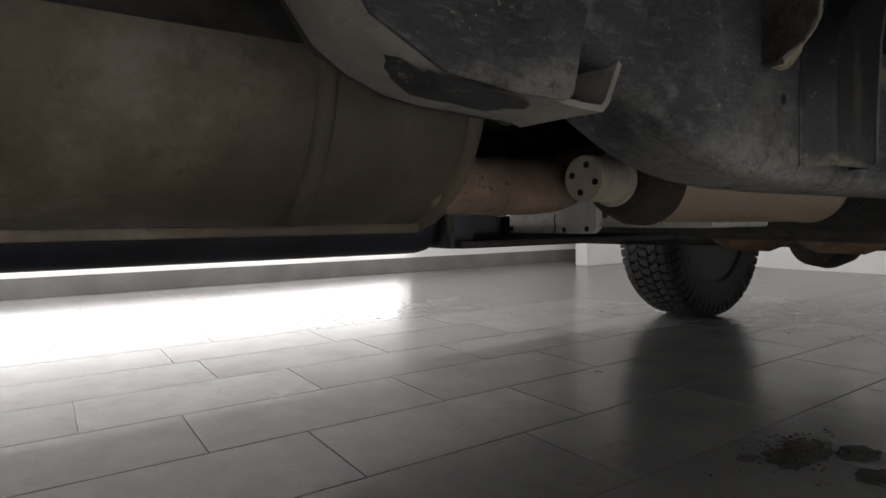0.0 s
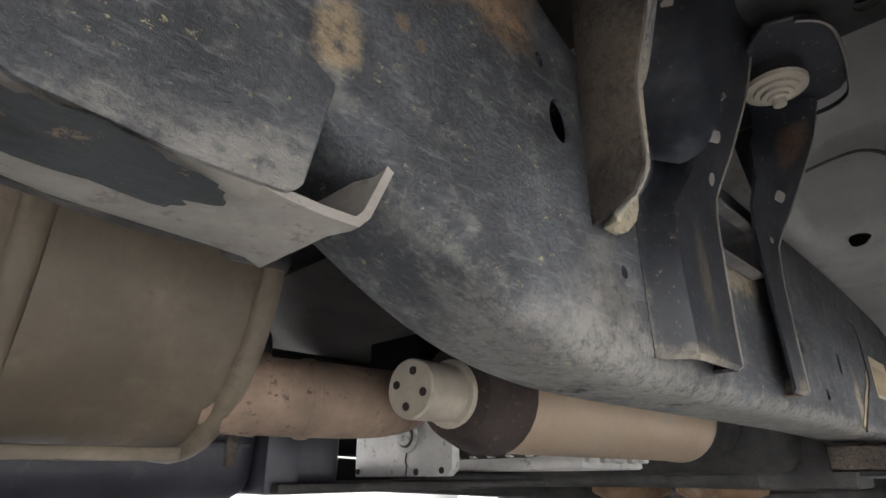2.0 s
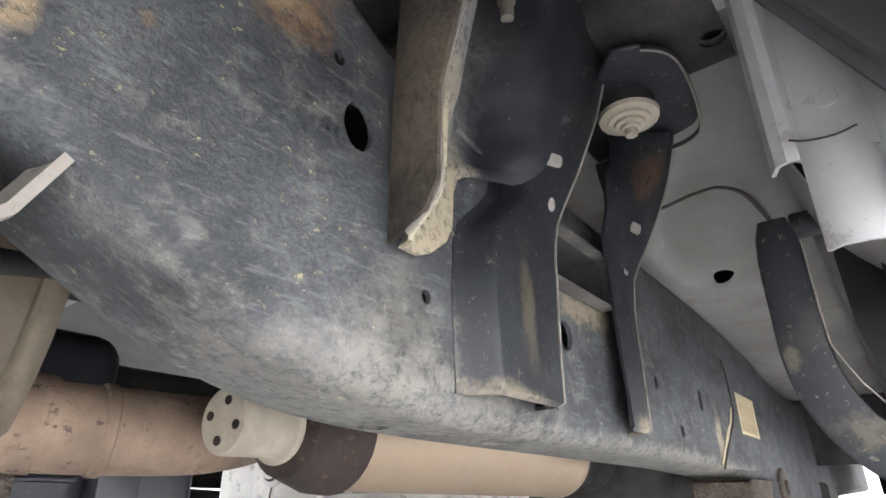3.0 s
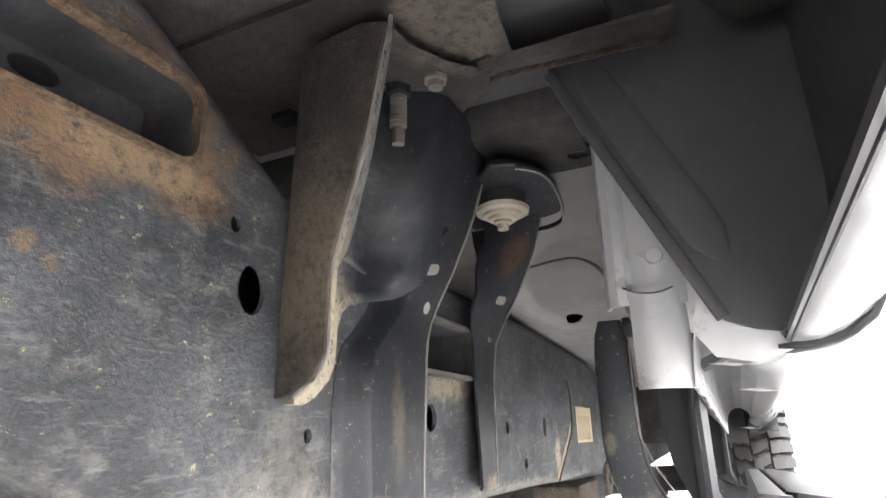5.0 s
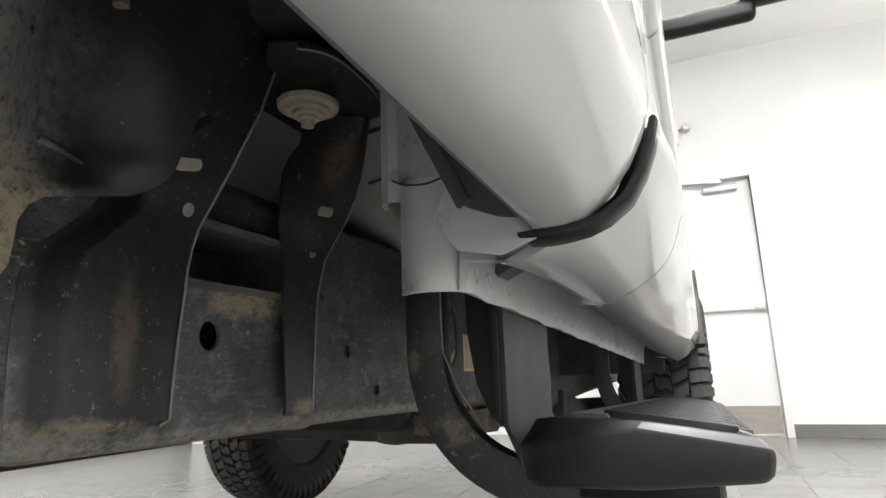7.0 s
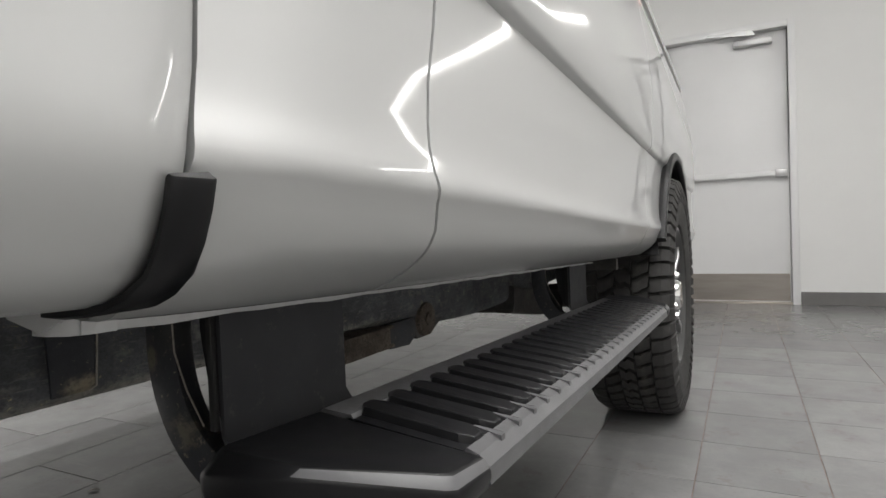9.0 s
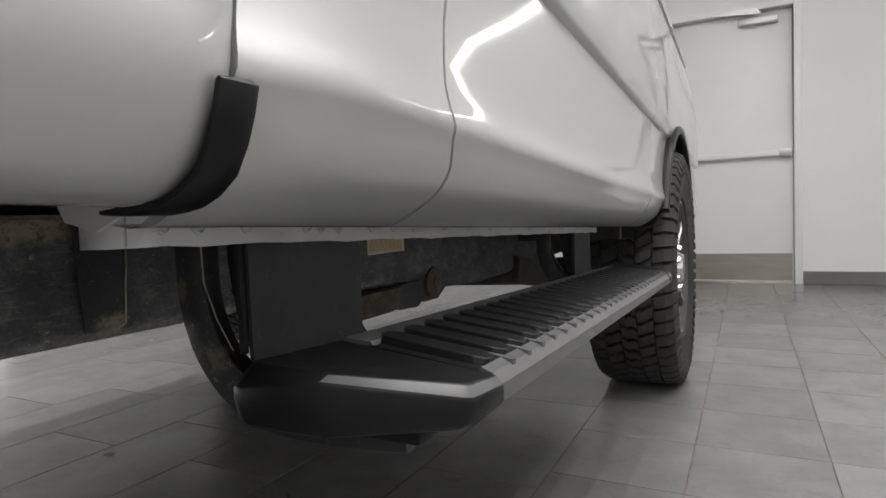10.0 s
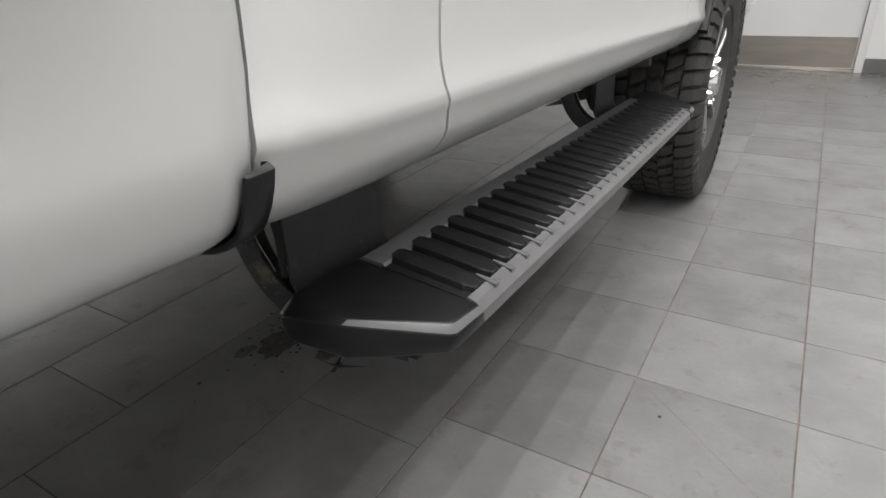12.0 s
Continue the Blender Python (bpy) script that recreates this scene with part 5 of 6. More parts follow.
for k in range(12):
    part("pan_bolt", lathe([(0.010, 0), (0.010, 0.014), (0.006, 0.016), (0, 0.016)], (-1.205, 1.57 + 0.05 * k, 0.482), (0, 0, -1), 6), M_CAST, oil)
part("service_label", box(-1.46, -1.40, 1.540, 1.5425, 0.497, 0.507), M_SIGN, oil, "small white blank tag", smooth=False)
tc_ = box(-1.30, -0.93, 1.78, 2.45, 0.455, 0.66, 0.05, 3)
tcase = part("transfer_case", tc_, M_DARK, truck, "dark greasy transfer case")
part("output_flange", lathe([(0.05, 0), (0.055, 0.01), (0.055, 0.03), (0.03, 0.04), (0.03, 0.09), (0, 0.09)], (-1.06, 1.78, 0.545), (0, -1, 0), 24), M_DARK, tcase)
part("engine", box(-1.75, -1.05, 2.55, 3.7, 0.55, 1.15, 0.08, 3), M_DARK, truck, "dark engine block")
ax = part("front_axle", pipe([(-2.15, 3.1, 0.42), (-1.75, 3.08, 0.40), (-1.2, 3.08, 0.40), (-0.65, 3.1, 0.42)], 0.045, 16, 4), M_DARK, truck, "black front axle beam")
part("differential", lathe([(0.05, -0.13), (0.11, -0.08), (0.125, 0), (0.11, 0.08), (0.05, 0.13)], (-1.62, 3.06, 0.40), (0.2, 1, 0), 20), M_DARK, ax)
part("steering_link", pipe([(-2.0, 2.85, 0.40), (-1.5, 2.83, 0.385), (-0.8, 2.85, 0.40)], 0.018, 12, 3), M_DARK, truck, "black steering link")
for x0 in (-1.62, -1.36):
    part("exhaust_cone", lathe([(0.035, 0), (0.07, 0.05), (0.075, 0.16), (0.04, 0.22), (0, 0.22)], (x0, 2.25, 0.435), (0.9, 0.5, 0), 24, squash=0.75), M_RUST, truck, "rust-brown exhaust cone")
for x0, y0, y1 in ((-2.0, 1.5, 3.0), (-0.80, 2.5, 3.0)):
    part("radius_arm", sweep([(x0, y0, 0.47), (x0, (y0 + y1) / 2, 0.43), (x0, y1, 0.40)], rounded(0.03, 0.04, 0.01, 2)), M_DARK, truck, "black suspension arm")
cb = bmesh.new()
box(-0.86, -0.775, 1.70, 1.86, 0.458, 0.463, 0.001, 1, cb)
box(-0.86, -0.775, 1.70, 1.86, 0.494, 0.499, 0.001, 1, cb)
box(-0.86, -0.775, 1.70, 1.705, 0.458, 0.499, 0.001, 1, cb)
box(-0.786, -0.775, 1.705, 1.845, 0.462, 0.496, 0.001, 1, cb)
cmb = part("crossmember_bracket", cb, M_DUST, truck, "dusty folded bracket under the frame")
box_d = prism([(1.86, 0.50), (1.86, 0.452), (1.93, 0.448), (1.955, 0.462), (1.955, 0.50)], "x", -0.87, -0.785)
part("bracket_cheek", box_d, M_BRACK, cmb, smooth=False)
part("pivot_boss", lathe([(0.0, 0.012), (0.012, 0.012), (0.013, 0.008), (0.034, 0.007), (0.036, 0.0), (0.036, -0.06)], (-0.787, 2.0, 0.49), (1, 0, 0), 24), M_DUST, cmb, "round dusty pivot boss")
part("lower_bracket", prism([(1.93, 0.505), (1.97, 0.452), (2.03, 0.452), (2.12, 0.50), (2.2, 0.56), (2.2, 0.62), (1.93, 0.62)], "x", -0.80, -0.789, 0.002, 1), M_DARK, cmb, smooth=False)
# The deep shade around this web is put into its black colour.
xw = part("crossmember_web", box(-1.75, -0.888, 1.50, 1.512, 0.60, 0.93, 0.003), M_SEAM_SHADE, truck, "frame crossmember web with holes, black with painted-in shade", smooth=False)
cut(xw, [lathe([(r_, -0.05), (r_, 0.05)], (x_, 1.506, z_), (0, 1, 0), 16) for x_, z_, r_ in ((-1.18, 0.80, 0.016), (-1.06, 0.78, 0.02), (-1.25, 0.72, 0.014), (-0.97, 0.82, 0.012))])
part("far_running_board", box(2 * XC + 0.345, 2 * XC + 0.50, 1.25, 2.55, 0.44, 0.50, 0.015), M_BLACKP, truck, "black running board on the far side")
part("hard_line", pipe([(-1.12, 0.87, 0.655), (-1.054, 0.834, 0.637), (-0.96, 0.77, 0.60), (-0.872, 0.707, 0.566)], 0.008, 10, 4), M_DARK, truck, "thin dark pipe")



def settle(names, d):
    """Moves finished parts of the truck as a whole."""
    for ob in truck.children:
        if ob.name.split(".")[0] in names:
            ob.location = ob.location + Vector(d)


settle({"muffler"}, (0.0006, 0.0171, 0.002))
settle({"spring_hanger", "hard_line"}, (0.0032, 0.0105, 0.0))
settle({"exhaust_pipe"}, (0.0134, 0.0064, 0.0021))
settle({"damper_cap", "joint_boot"}, (0.0101, 0.0021, 0.0014))
settle({"exhaust_canister", "canister_neck"}, (0.003, 0.0071, 0.005))
settle({"fuel_tank", "tank_step"}, (-0.0026, 0.0195, 0.0035))
settle({"cast_bracket", "underside_skid"}, (0.009, 0.0058, 0.0091))
settle({"transmission_crossmember", "transmission_pan"}, (0.0039, 0.0, 0.011))

# ---- wheels ----
NLUG = 56


def lug_mesh(row):
    """One tread block, at the top of the wheel's y axis, with the shoulder rows wrapped down the sidewall."""
    xa, xb = ((-0.134, -0.080), (-0.075, -0.027), (-0.024, 0.024), (0.027, 0.075), (0.080, 0.134))[row]
    da = 2 * math.pi / NLUG * 0.41
    sk = 0.5 * da * (1 if row % 2 == 0 else -1)
    b = bmesh.new()
    if row in (0, 4):
        s = -1 if row == 0 else 1
        xi = xb if row == 0 else xa
        prof = [(xi, 0.394, 0.417), (s * 0.112, 0.39, 0.414), (s * 0.133, 0.375, 0.402), (s * 0.144, 0.345, 0.368), (s * 0.1395, 0.325, 0.335)]
        rows = []
        for i, (x, lo_, hi_) in enumerate(prof):
            k = 1.0 if i < 3 else 0.7
            t0, t1 = -da * k - sk * (x - xi) / 0.06, da * k - sk * (x - xi) / 0.06
            xo = x if i < 3 else x - s * 0.004
            rows.append([(xo, lo_ * math.cos(t0), lo_ * math.sin(t0)), (x, hi_ * math.cos(t0 * 0.92), hi_ * math.sin(t0 * 0.92)),
                         (x, hi_ * math.cos(t1 * 0.92), hi_ * math.sin(t1 * 0.92)), (xo, lo_ * math.cos(t1), lo_ * math.sin(t1))])
        V = [[b.verts.new(p) for p in r] for r in rows]
        for A, B in zip(V, V[1:]):
            for i in range(3):
                b.faces.new((A[i], A[i + 1], B[i + 1], B[i]))
        b.faces.new(V[0])
        b.faces.new(V[-1])
    else:
        xm_ = (xa + xb) / 2
        cs = [(xa, -da - sk), (xm_ - 0.006, -da * 0.6), (xm_ + 0.006, -da * 1.1), (xb, -da + sk), (xb, da * 0.8 + sk), (xm_ + 0.006, da * 0.7), (xm_ - 0.006, da * 1.15), (xa, da * 0.9 - sk)]
        lo_ = [b.verts.new((x, 0.394 * math.cos(t), 0.394 * math.sin(t))) for x, t in cs]
        hi_ = [b.verts.new((xm_ + (x - xm_) * 0.93, 0.417 * math.cos(t * 0.9), 0.417 * math.sin(t * 0.9))) for x, t in cs]
        b.faces.new(hi_)
        for i in range(len(cs)):
            j = (i + 1) % len(cs)
            b.faces.new((lo_[i], lo_[j], hi_[j], hi_[i]))
    return finish(b, M_RUB, False)


LUG = [lug_mesh(r) for r in range(5)]


def build_wheel(origin, out):
    """A tyre with lugs and a spoked chrome rim. out: +1 or -1, the side that the spokes face."""
    w = thing("wheel", origin, "", "")
    w.parent = truck
    w.matrix_parent_inverse = Matrix.Translation((-XC, -1.4, 0))
    X = Vector((1, 0, 0))
    prof = [(0.235, -0.115), (0.25, -0.128), (0.30, -0.138), (0.35, -0.136), (0.385, -0.125), (0.400, -0.105), (0.403, 0), (0.400, 0.105), (0.385, 0.125),
            (0.35, 0.136), (0.30, 0.138), (0.25, 0.128), (0.235, 0.115)]
    b = lathe(prof + [prof[0]], origin, (1, 0, 0), 72)
    part("tyre", b, M_RUB, w, "black all-terrain tyre with deep lugs", angle=25)
    n = NLUG
    for row in range(5):
        me_ = LUG[row]
        for k in range(n):
            a = 360 * (k + (0.0, 0.4, 0.9, 0.4, 0.5)[row]) / n
            lg = new("tread_lug", me_)
            lg.parent = w
            lg.matrix_basis = pose(0, 0, 0, a, 0, 0)
    s = out
    part("rim", lathe([(0.222, 0.075 * s), (0.238, 0.112 * s), (0.246, 0.12 * s), (0.232, 0.124 * s), (0.208, 0.085 * s), (0.210, 0.075 * s), (0.222, 0.075 * s)], origin, (1, 0, 0), 48), M_RIMG, w, "dark grey metal rim")
    part("rim_barrel", lathe([(0.236, -0.115 * s), (0.242, -0.12 * s), (0.225, -0.10 * s), (0.218, 0.076 * s), (0.210, 0.076 * s), (0.212, -0.10 * s), (0.236, -0.115 * s)], origin, (1, 0, 0), 48), M_RIMIN, w,
         "dark inner rim barrel")
    part("dust_shield", lathe([(0.0, -0.06 * s), (0.06, -0.075 * s), (0.175, -0.055 * s), (0.18, -0.045 * s), (0, -0.045 * s)], origin, (1, 0, 0), 36), M_DARK, w, "dark brake dust shield")
    part("brake_disc", lathe([(0, -0.05 * s), (0.07, -0.06 * s), (0.075, -0.02 * s), (0.165, -0.02 * s), (0.165, 0.005 * s), (0.08, 0.01 * s), (0.075, 0.07 * s), (0, 0.07 * s)], origin, (1, 0, 0), 32),
         M_RIMIN, w, "dark brake disc and hub")
    for k in range(8):
        a = 2 * math.pi * k / 8
        c, d = math.cos(a), math.sin(a)
        p = [Vector(origin) + Vector((x * s, r * c, r * d)) for r, x in ((0.05, 0.085), (0.12, 0.098), (0.19, 0.105), (0.226, 0.10))]
        part("spoke", sweep(p, rounded(0.010, 0.010, 0.004, 2), up=(1, 0, 0)), M_SPOKE, w)
        part("lug_nut", lathe([(0.012, 0.08 * s), (0.012, 0.11 * s), (0.008, 0.122 * s), (0, 0.124 * s)], Vector(origin) + Vector((0, 0.075 * math.cos(a + 0.39), 0.075 * math.sin(a + 0.39))), (1, 0, 0), 6),
             M_CHROME, w)
    # Added disc closes the rim; the spoke gaps' shade is in its colour.
    part("wheel_disc", lathe([(0, 0.055 * s), (0.20, 0.045 * s), (0.212, 0.05 * s), (0.212, 0.06 * s), (0.06, 0.07 * s), (0, 0.07 * s)], origin, (1, 0, 0), 40), M_RIMIN, w, "added dark backing disc behind the spokes")
    part("hub_cap", lathe([(0.055, 0.08 * s), (0.055, 0.115 * s), (0.045, 0.13 * s), (0, 0.132 * s)], origin, (1, 0, 0), 24), M_CHROME, w, "chrome hub cap")
    return w


for ox, oy, sd in ((-0.51, 3.15, 1), (2 * XC + 0.51, 3.15, -1), (-0.51, -0.45, 1), (2 * XC + 0.51, -0.45, -1)):
    build_wheel((ox, oy, 0.415), sd)

# ---- running board ----
SL = -0.036


def stz(y):
    return 0.512 + SL * (y - 1.2)


Y0, Y1 = 1.31, 2.44
SLOPE = [(-0.53, 0.019), (-0.50, 0.018), (-0.433, 0.0135), (-0.355, 0.0), (-0.34, -0.003)]


def sz(x):
    """The step's top falls towards its outer edge."""
    return lerp_tab(SLOPE, x)



board = bmesh.new()
secb = [(-0.512, -0.028), (-0.512, -0.006), (-0.504, 0.0), (-0.475, 0.0), (-0.47, -0.006), (-0.372, -0.006), (-0.368, 0.0), (-0.358, -0.002), (-0.350, -0.009), (-0.349, -0.022), (-0.354, -0.027), (-0.50, -0.045)]
V = []
for y in (Y0, (Y0 + Y1) / 2, Y1):
    V.append([board.verts.new((x, y, stz(y) + h + sz(x))) for x, h in secb])
for A, B in zip(V, V[1:]):
    for i in range(len(secb)):
        j = (i + 1) % len(secb)
        board.faces.new((A[i], A[j], B[j], B[i]))
board.faces.new(V[0])
board.faces.new(V[-1])
rb = part("running_board", board, M_STEPG, truck, "black ribbed running board with grey edges", angle=20)
NR = 27
pad = prism([(-0.478, Y0), (-0.369, Y0), (-0.369, Y1), (-0.478, Y1)], "z", -0.010, -0.003)
for v in pad.verts:
    v.co.z += stz(v.co.y) + sz(v.co.x)
part("tread_pad", pad, M_BLACKP, rb, "black tread pad", smooth=False)
for k in range(NR):
    y = Y0 + 0.028 + (Y1 - Y0 - 0.05) * k / (NR - 1)
    z = stz(y)
    rp = [(-0.482, y - 0.004), (-0.473, y - 0.0165), (-0.380, y - 0.0165), (-0.366, y - 0.012), (-0.366, y + 0.004), (-0.380, y + 0.0155), (-0.473, y + 0.0165), (-0.482, y + 0.012)]
    r_ = prism(rp, "z", z - 0.006, z + 0.0035)
    for v in r_.verts:
        if v.co.z > z:
            v.co.y = y - 0.001 + (v.co.y - y) * 0.82
            v.co.x = -0.421 + (v.co.x + 0.421) * 0.95
    bevel(r_, 0.0009, 1)
    for v in r_.verts:
        v.co.z += sz(v.co.x) + SL * (v.co.y - y)
    part("tread_rib", r_, M_BLACKP, rb, smooth=False)
    tb_ = prism([(-0.384, y + 0.0195), (-0.360, y + 0.0125), (-0.356, y + 0.0125), (-0.356, y + 0.0205), (-0.360, y + 0.0210), (-0.384, y + 0.0225)], "z", z - 0.010, z + 0.0006)
    for v in tb_.verts:
        v.co.z += sz(v.co.x) - (0.0022 if v.co.x < -0.38 else 0)
    part("edge_tooth", tb_, M_STEPG, rb, smooth=False)


def end_cap(y_in, s):
    """A thin moulded end cap with a chamfered top edge and a slanted outer corner."""
    mid = ((-0.514, 0.0, 0.505), (-0.524, -0.105, 0.507), (-0.521, -0.116, 0.509), (-0.508, -0.123, 0.512), (-0.437, -0.119, 0.520), (-0.354, -0.062, 0.5035), (-0.349, -0.054, 0.502), (-0.348, 0.0, 0.499))
    top = ((-0.508, 0.0, 0.526), (-0.512, -0.100, 0.527), (-0.508, -0.107, 0.528), (-0.497, -0.112, 0.529), (-0.433, -0.110, 0.5265), (-0.361, -0.054, 0.513), (-0.357, -0.048, 0.5115), (-0.355, 0.0, 0.508))
    cx, cy = -0.43, -0.06
    lays = [[(cx + (x - cx) * 0.90, cy + (y - cy) * 0.90 if y < 0 else 0.0, 0.4800) for x, y, z in mid],
            [(cx + (x - cx) * 0.97, cy + (y - cy) * 0.97 if y < 0 else 0.0, 0.4850) for x, y, z in mid],
            [(x, y, min(z - 0.006, 0.500)) for x, y, z in mid], list(mid), list(top)]
    b = bmesh.new()
    V = [[b.verts.new((x, y_in + s * y, z + SL * (y_in + s * y - 1.25))) for x, y, z in lay] for lay in lays]
    n = len(mid)
    for k, (A, B) in enumerate(zip(V, V[1:])):
        for i in range(n):
            f_ = b.faces.new((A[i], A[(i + 1) % n], B[(i + 1) % n], B[i]))
            f_.material_index = 1 if k == 3 and i in (4, 5, 6) else 0
    b.faces.new(V[0])
    b.faces.new(V[-1])
    bmesh.ops.recalc_face_normals(b, faces=b.faces)
    return bevel(b, 0.0018, 2)


part("end_cap", end_cap(Y0, 1), [M_BLACKP, M_STEPG], rb, "black moulded end cap", angle=50)
part("end_cap", end_cap(Y1, -1), [M_BLACKP, M_STEPG], rb, "black moulded end cap", angle=50)


def step_arm(y, dz):
    cl_ = [(-0.619, 0.700), (-0.619, 0.62), (-0.618, 0.575), (-0.611, 0.543), (-0.596, 0.515), (-0.572, 0.492), (-0.540, 0.477), (-0.50, 0.470), (-0.45, 0.468), (-0.400, 0.469)]
    a = sweep(smooth_path([(x - 0.002, y + 0.012, z + dz) for x, z in cl_], 4), lambda s: rounded(0.0185 * min(1, 0.62 + 0.38 * math.sqrt(min(1, s / 0.06))) if s < 0.7 else 0.0185 - 0.024 * (s - 0.7), 0.010 if s < 0.6 else 0.010 - 0.008 * (s - 0.6), 0.003, 2), up=(0, 1, 0))
    p = part("step_arm", a, M_BRACK, truck, "black curved running board arm with tan dirt")
    outer = [(-0.602, 0.674), (-0.602, 0.611), (-0.601, 0.583), (-0.588, 0.552), (-0.570, 0.525), (-0.55, 0.503)]
    part("worn_edge", sweep([(x - 0.0005, y + 0.0015, z + dz) for x, z in outer[:-1]], rounded(0.0007, 0.0007, 0.0003, 1), up=(0, 1, 0)), M_SCRAPE, p, "thin bare inner edge")
    part("top_tab", box(-0.608, -0.576, y + 0.003, y + 0.021, 0.682 + dz, 0.7025 + dz, 0.003), M_BRACK, p)
    part("arm_foot", box(-0.49, -0.388, y + 0.002, y + 0.10, 0.466 + dz, 0.480 + dz, 0.003), M_BLACKP, p)
    hp = skin([[(-0.547 + max(0, 0.520 + dz - z) * 0.45, y - 0.002 + (0.157 + max(0, 0.52 + dz - z) * 0.22) * i / 3, z) for i in range(4)]
               for z in (0.66, 0.62, 0.58, 0.55 + dz, 0.535 + dz, 0.52 + dz, 0.50 + dz, 0.485 + dz)], 0.004)
    part("hanger_plate", hp, M_PLATE, p, "dark grey step mounting plate")
    part("plate_edge", box(-0.554, -0.5475, y - 0.007, y - 0.002, 0.525 + dz, 0.66, 0.001), M_SEAM_SHADE, p)
    part("plate_return", prism([(x, z + dz) for x, z in ((-0.583, 0.672), (-0.582, 0.60), (-0.575, 0.556), (-0.562, 0.526), (-0.5515, 0.518), (-0.5515, 0.672))], "y", y + 0.012, y + 0.016), M_BLACKP, p, smooth=False)
    return p


step_arm(1.24, 0.0)
step_arm(2.27, -0.037)

# ---- floor marks and tiles ----
wet = bmesh.new()
rnd = random.Random(4)
for k in range(300):
    a, d = rnd.random() * 6.283, abs(rnd.gauss(0, 0.07))
    cx, cy, r = -1.125 + d * math.cos(a) * 0.7, 1.71 + d * math.sin(a) * 1.5, 0.0013 + 0.0045 * rnd.random() ** 2
    q = [wet.verts.new((cx + r * (0.7 + 0.6 * rnd.random()) * math.cos(i * 1.047), cy + r * (0.7 + 0.6 * rnd.random()) * math.sin(i * 1.047), 0.0012)) for i in range(6)]
    c = wet.verts.new((cx, cy, 0.0012 + r * 0.35))
    for i in range(6):
        wet.faces.new((q[i], q[(i + 1) % 6], c))
film_ = bmesh.new()
for px, py, ra, rb_ in ((-1.095, 1.70, 0.05, 0.10), (-1.03, 1.79, 0.035, 0.06), (-1.15, 1.59, 0.018, 0.028), (-0.965, 1.70, 0.03, 0.05)):
    ring = []
    for i in range(40):
        a = 2 * math.pi * i / 40
        k = 1 + 0.35 * noise.noise((px * 9 + math.cos(a) * 1.6, py * 9 + math.sin(a) * 1.6, 0.0)) + 0.2 * noise.noise((px + math.cos(a) * 5, py + math.sin(a) * 5, 4.0))
        ring.append(film_.verts.new((px + ra * k * math.cos(a), py + rb_ * k * math.sin(a), 0.0008)))
    film_.faces.new(ring)
tagged(part("water_puddle", film_, M_FILM, None, smooth=False), "small shallow dirty puddle on the tiles under the truck", "puddle")
tagged(part("water_drops", wet, M_WATER, None), "scattered dirty water drops on the tiles under the truck", "water", kind="stuff")
leaf = bmesh.new()
pts = []
for i in range(14):
    a = 2 * math.pi * i / 14 + 0.2 * rnd.random()
    r = (0.012, 0.075, 0.016, 0.012, 0.052, 0.012, 0.014, 0.068, 0.012, 0.010, 0.030, 0.022, 0.012, 0.010)[i]
    pts.append(leaf.verts.new((-0.905 + r * math.cos(a), 1.645 + r * math.sin(a) * 0.8, 0.002 + 0.012 * rnd.random())))
c = leaf.verts.new((-0.905, 1.645, 0.006))
for i in range(14):
    leaf.faces.new((pts[i], pts[(i + 1) % 14], c))
tagged(part("fallen_leaf", leaf, M_WATER, None), "small dark wet leaf lying on the grey tiles", "leaf")


chip = sweep(smooth_path([(-1.79, 1.865, 0.003), (-1.782, 1.878, 0.005), (-1.768, 1.884, 0.003)], 4), lambda q: rounded(0.001 + 0.004 * math.sin(math.pi * (0.06 + 0.88 * q)), 0.0012, 0.0008, 1))
tagged(part("debris_chip", chip, M_SCRAPE, None), "small pale curved chip lying on the grey tiles", "debris")


def tile_mesh(w, l):
    b = bmesh.new()
    g, c = 0.0015, 0.0007
    lo_ = [b.verts.new((x, y, -0.0016)) for x, y in ((-w / 2 + g, -l / 2 + g), (w / 2 - g, -l / 2 + g), (w / 2 - g, l / 2 - g), (-w / 2 + g, l / 2 - g))]
    md_ = [b.verts.new((v.co.x, v.co.y, -c * 0.6)) for v in lo_]
    hi_ = [b.verts.new((v.co.x - math.copysign(c, v.co.x), v.co.y - math.copysign(c, v.co.y), 0.0)) for v in lo_]
    b.faces.new(hi_)
    for A, B in ((lo_, md_), (md_, hi_)):
        for i in range(4):
            b.faces.new((A[i], A[(i + 1) % 4], B[(i + 1) % 4], B[i]))
    return b


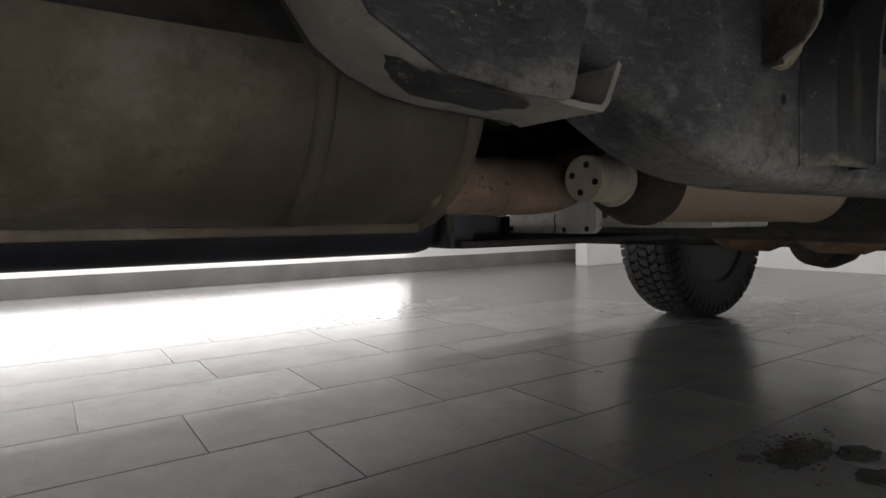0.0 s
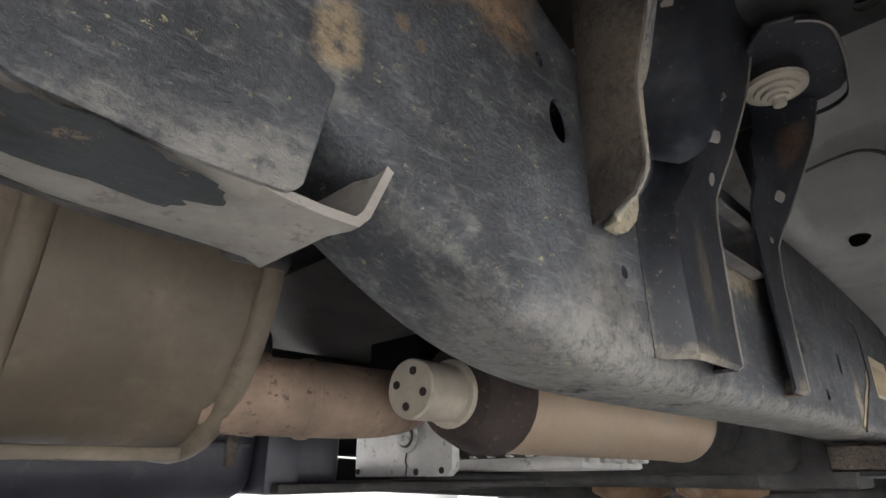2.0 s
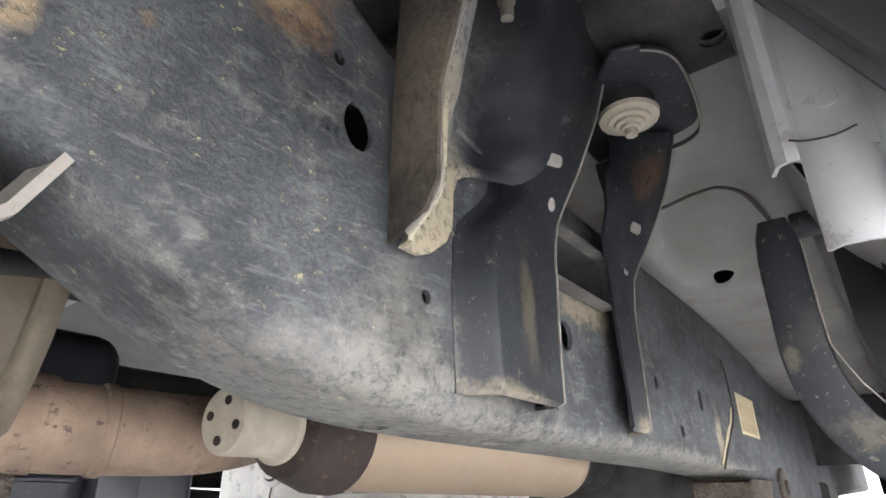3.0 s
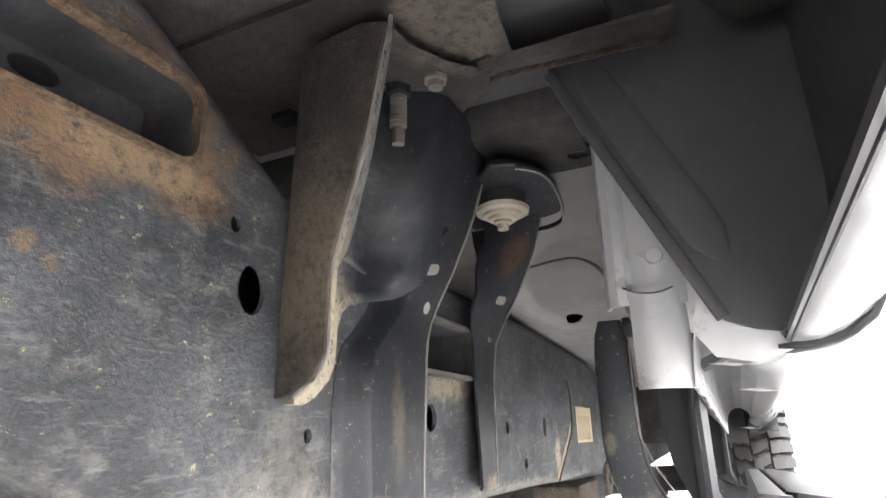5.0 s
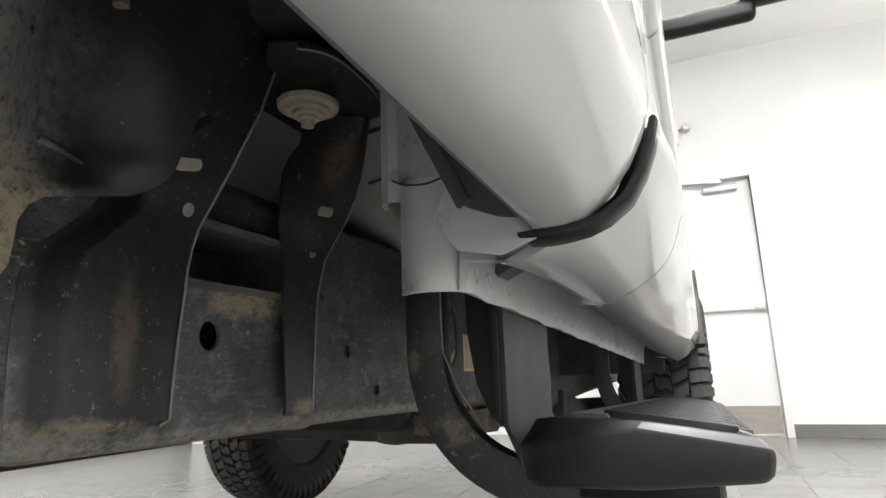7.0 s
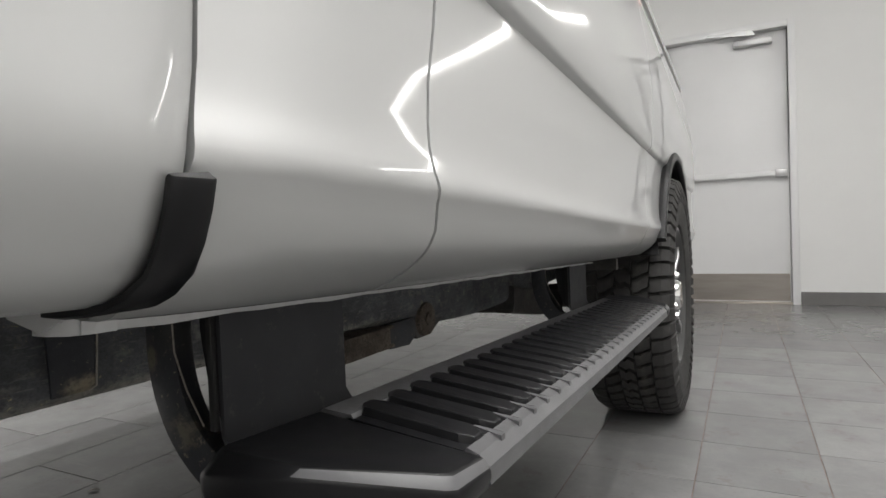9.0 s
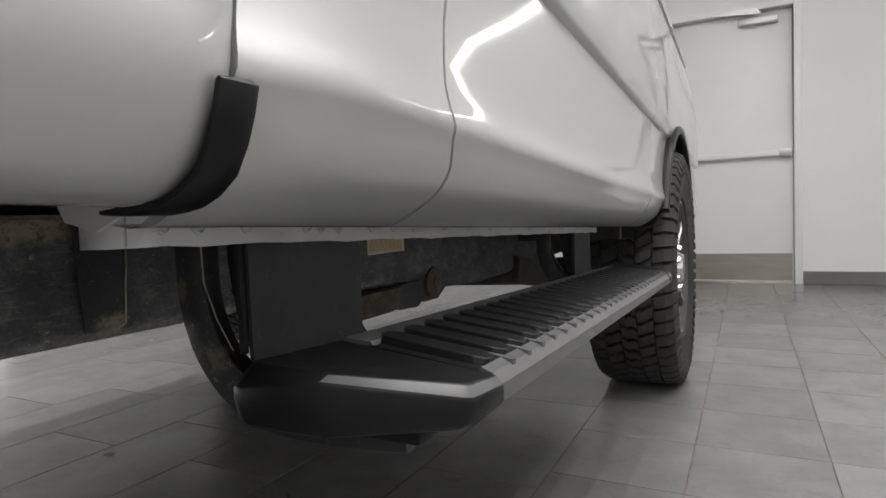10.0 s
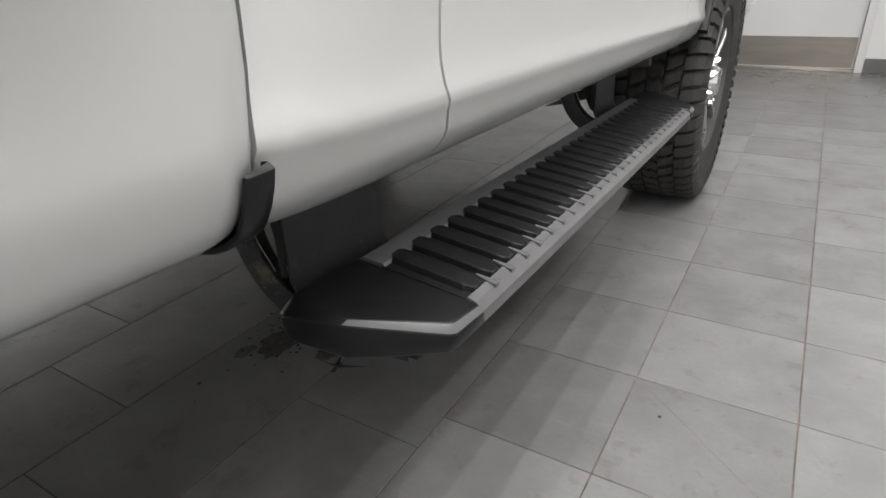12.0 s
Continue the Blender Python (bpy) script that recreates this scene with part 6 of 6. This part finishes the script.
CRX, CRY = -0.303, 1.928
ck = bmesh.new()
for k in range(14):
    x, y = CRX + 0.0183 * k, CRY - 0.0160 * k
    j0, j1 = 0.0004 * math.sin(k * 1.9), 0.0004 * math.sin(k * 1.9 + 1.9)
    ck.faces.new([ck.verts.new(p) for p in ((x + j0, y + j0, 0.0006), (x + 0.0183 + j1, y - 0.0160 + j1, 0.0006), (x + 0.0183 + j1 + 0.0008, y - 0.0160 + j1 + 0.0008, 0.0006), (x + j0 + 0.0008, y + j0 + 0.0008, 0.0006))])
part("crack", ck, M_GROUT, floor, "thin diagonal crack across a tile", smooth=False)
part("dirt_speck", lathe([(0, 0.0012), (0.003, 0.001), (0.0035, 0)], (-0.234, 1.828, 0.0003), (0, 0, 1), 10), M_WATER, floor, "small dark speck")
S = 0.305
long_me = finish(tile_mesh(S, 2 * S), M_TILE, False)
sq_me = finish(tile_mesh(S, S), M_TILE, False)
OFFS = {-5: 1.327, -6: 1.535, -7: 1.315, -8: 1.09, -9: 1.48, -4: 1.12, -3: 1.53}
near, far = [], []
for i in range(-19, 12):
    xc = (i + 0.5) * S
    if not XW - 0.15 < xc < XE + 0.16:
        continue
    if i >= -2:
        k0 = 1.93 - 20 * S
        cells = [(xc, k0 + (k + 0.5) * S, sq_me, S) for k in range(36)]
    else:
        k0 = OFFS.get(i + 0, 1.2 + 0.203 * ((i * 5) % 3)) - 10 * 2 * S
        cells = [(xc, k0 + (k + 0.5) * 2 * S, long_me, 2 * S) for k in range(20)]
    for x, y, me_, l in cells:
        if y < YS - 0.1 or y > YN + 0.16:
            continue
        (near if -3.0 < x < 0.9 and 0.3 < y < 4.4 else far).append((x, y, me_, l))
near.sort(key=lambda c_: math.hypot(c_[0] + 0.7, c_[1] - 1.9))
far += near[290:]
for x, y, me_, l in near[:290]:
    t_ = new("tile", me_)
    t_.parent = floor
    t_.location = (x, y, 0)
vs_, fs_ = [], []
for x, y, me_, l in far:
    base = len(vs_)
    vs_ += [(v.co.x + x, v.co.y + y, v.co.z) for v in me_.vertices]
    fs_ += [[base + i for i in p.vertices] for p in me_.polygons]
rm = bpy.data.meshes.new("floor_tiles_far")
rm.from_pydata(vs_, [], fs_)
rm.materials.append(M_TILE)
ro = new("far_tiles", rm)
ro.parent = floor
tagged(ro, kind="stuff")
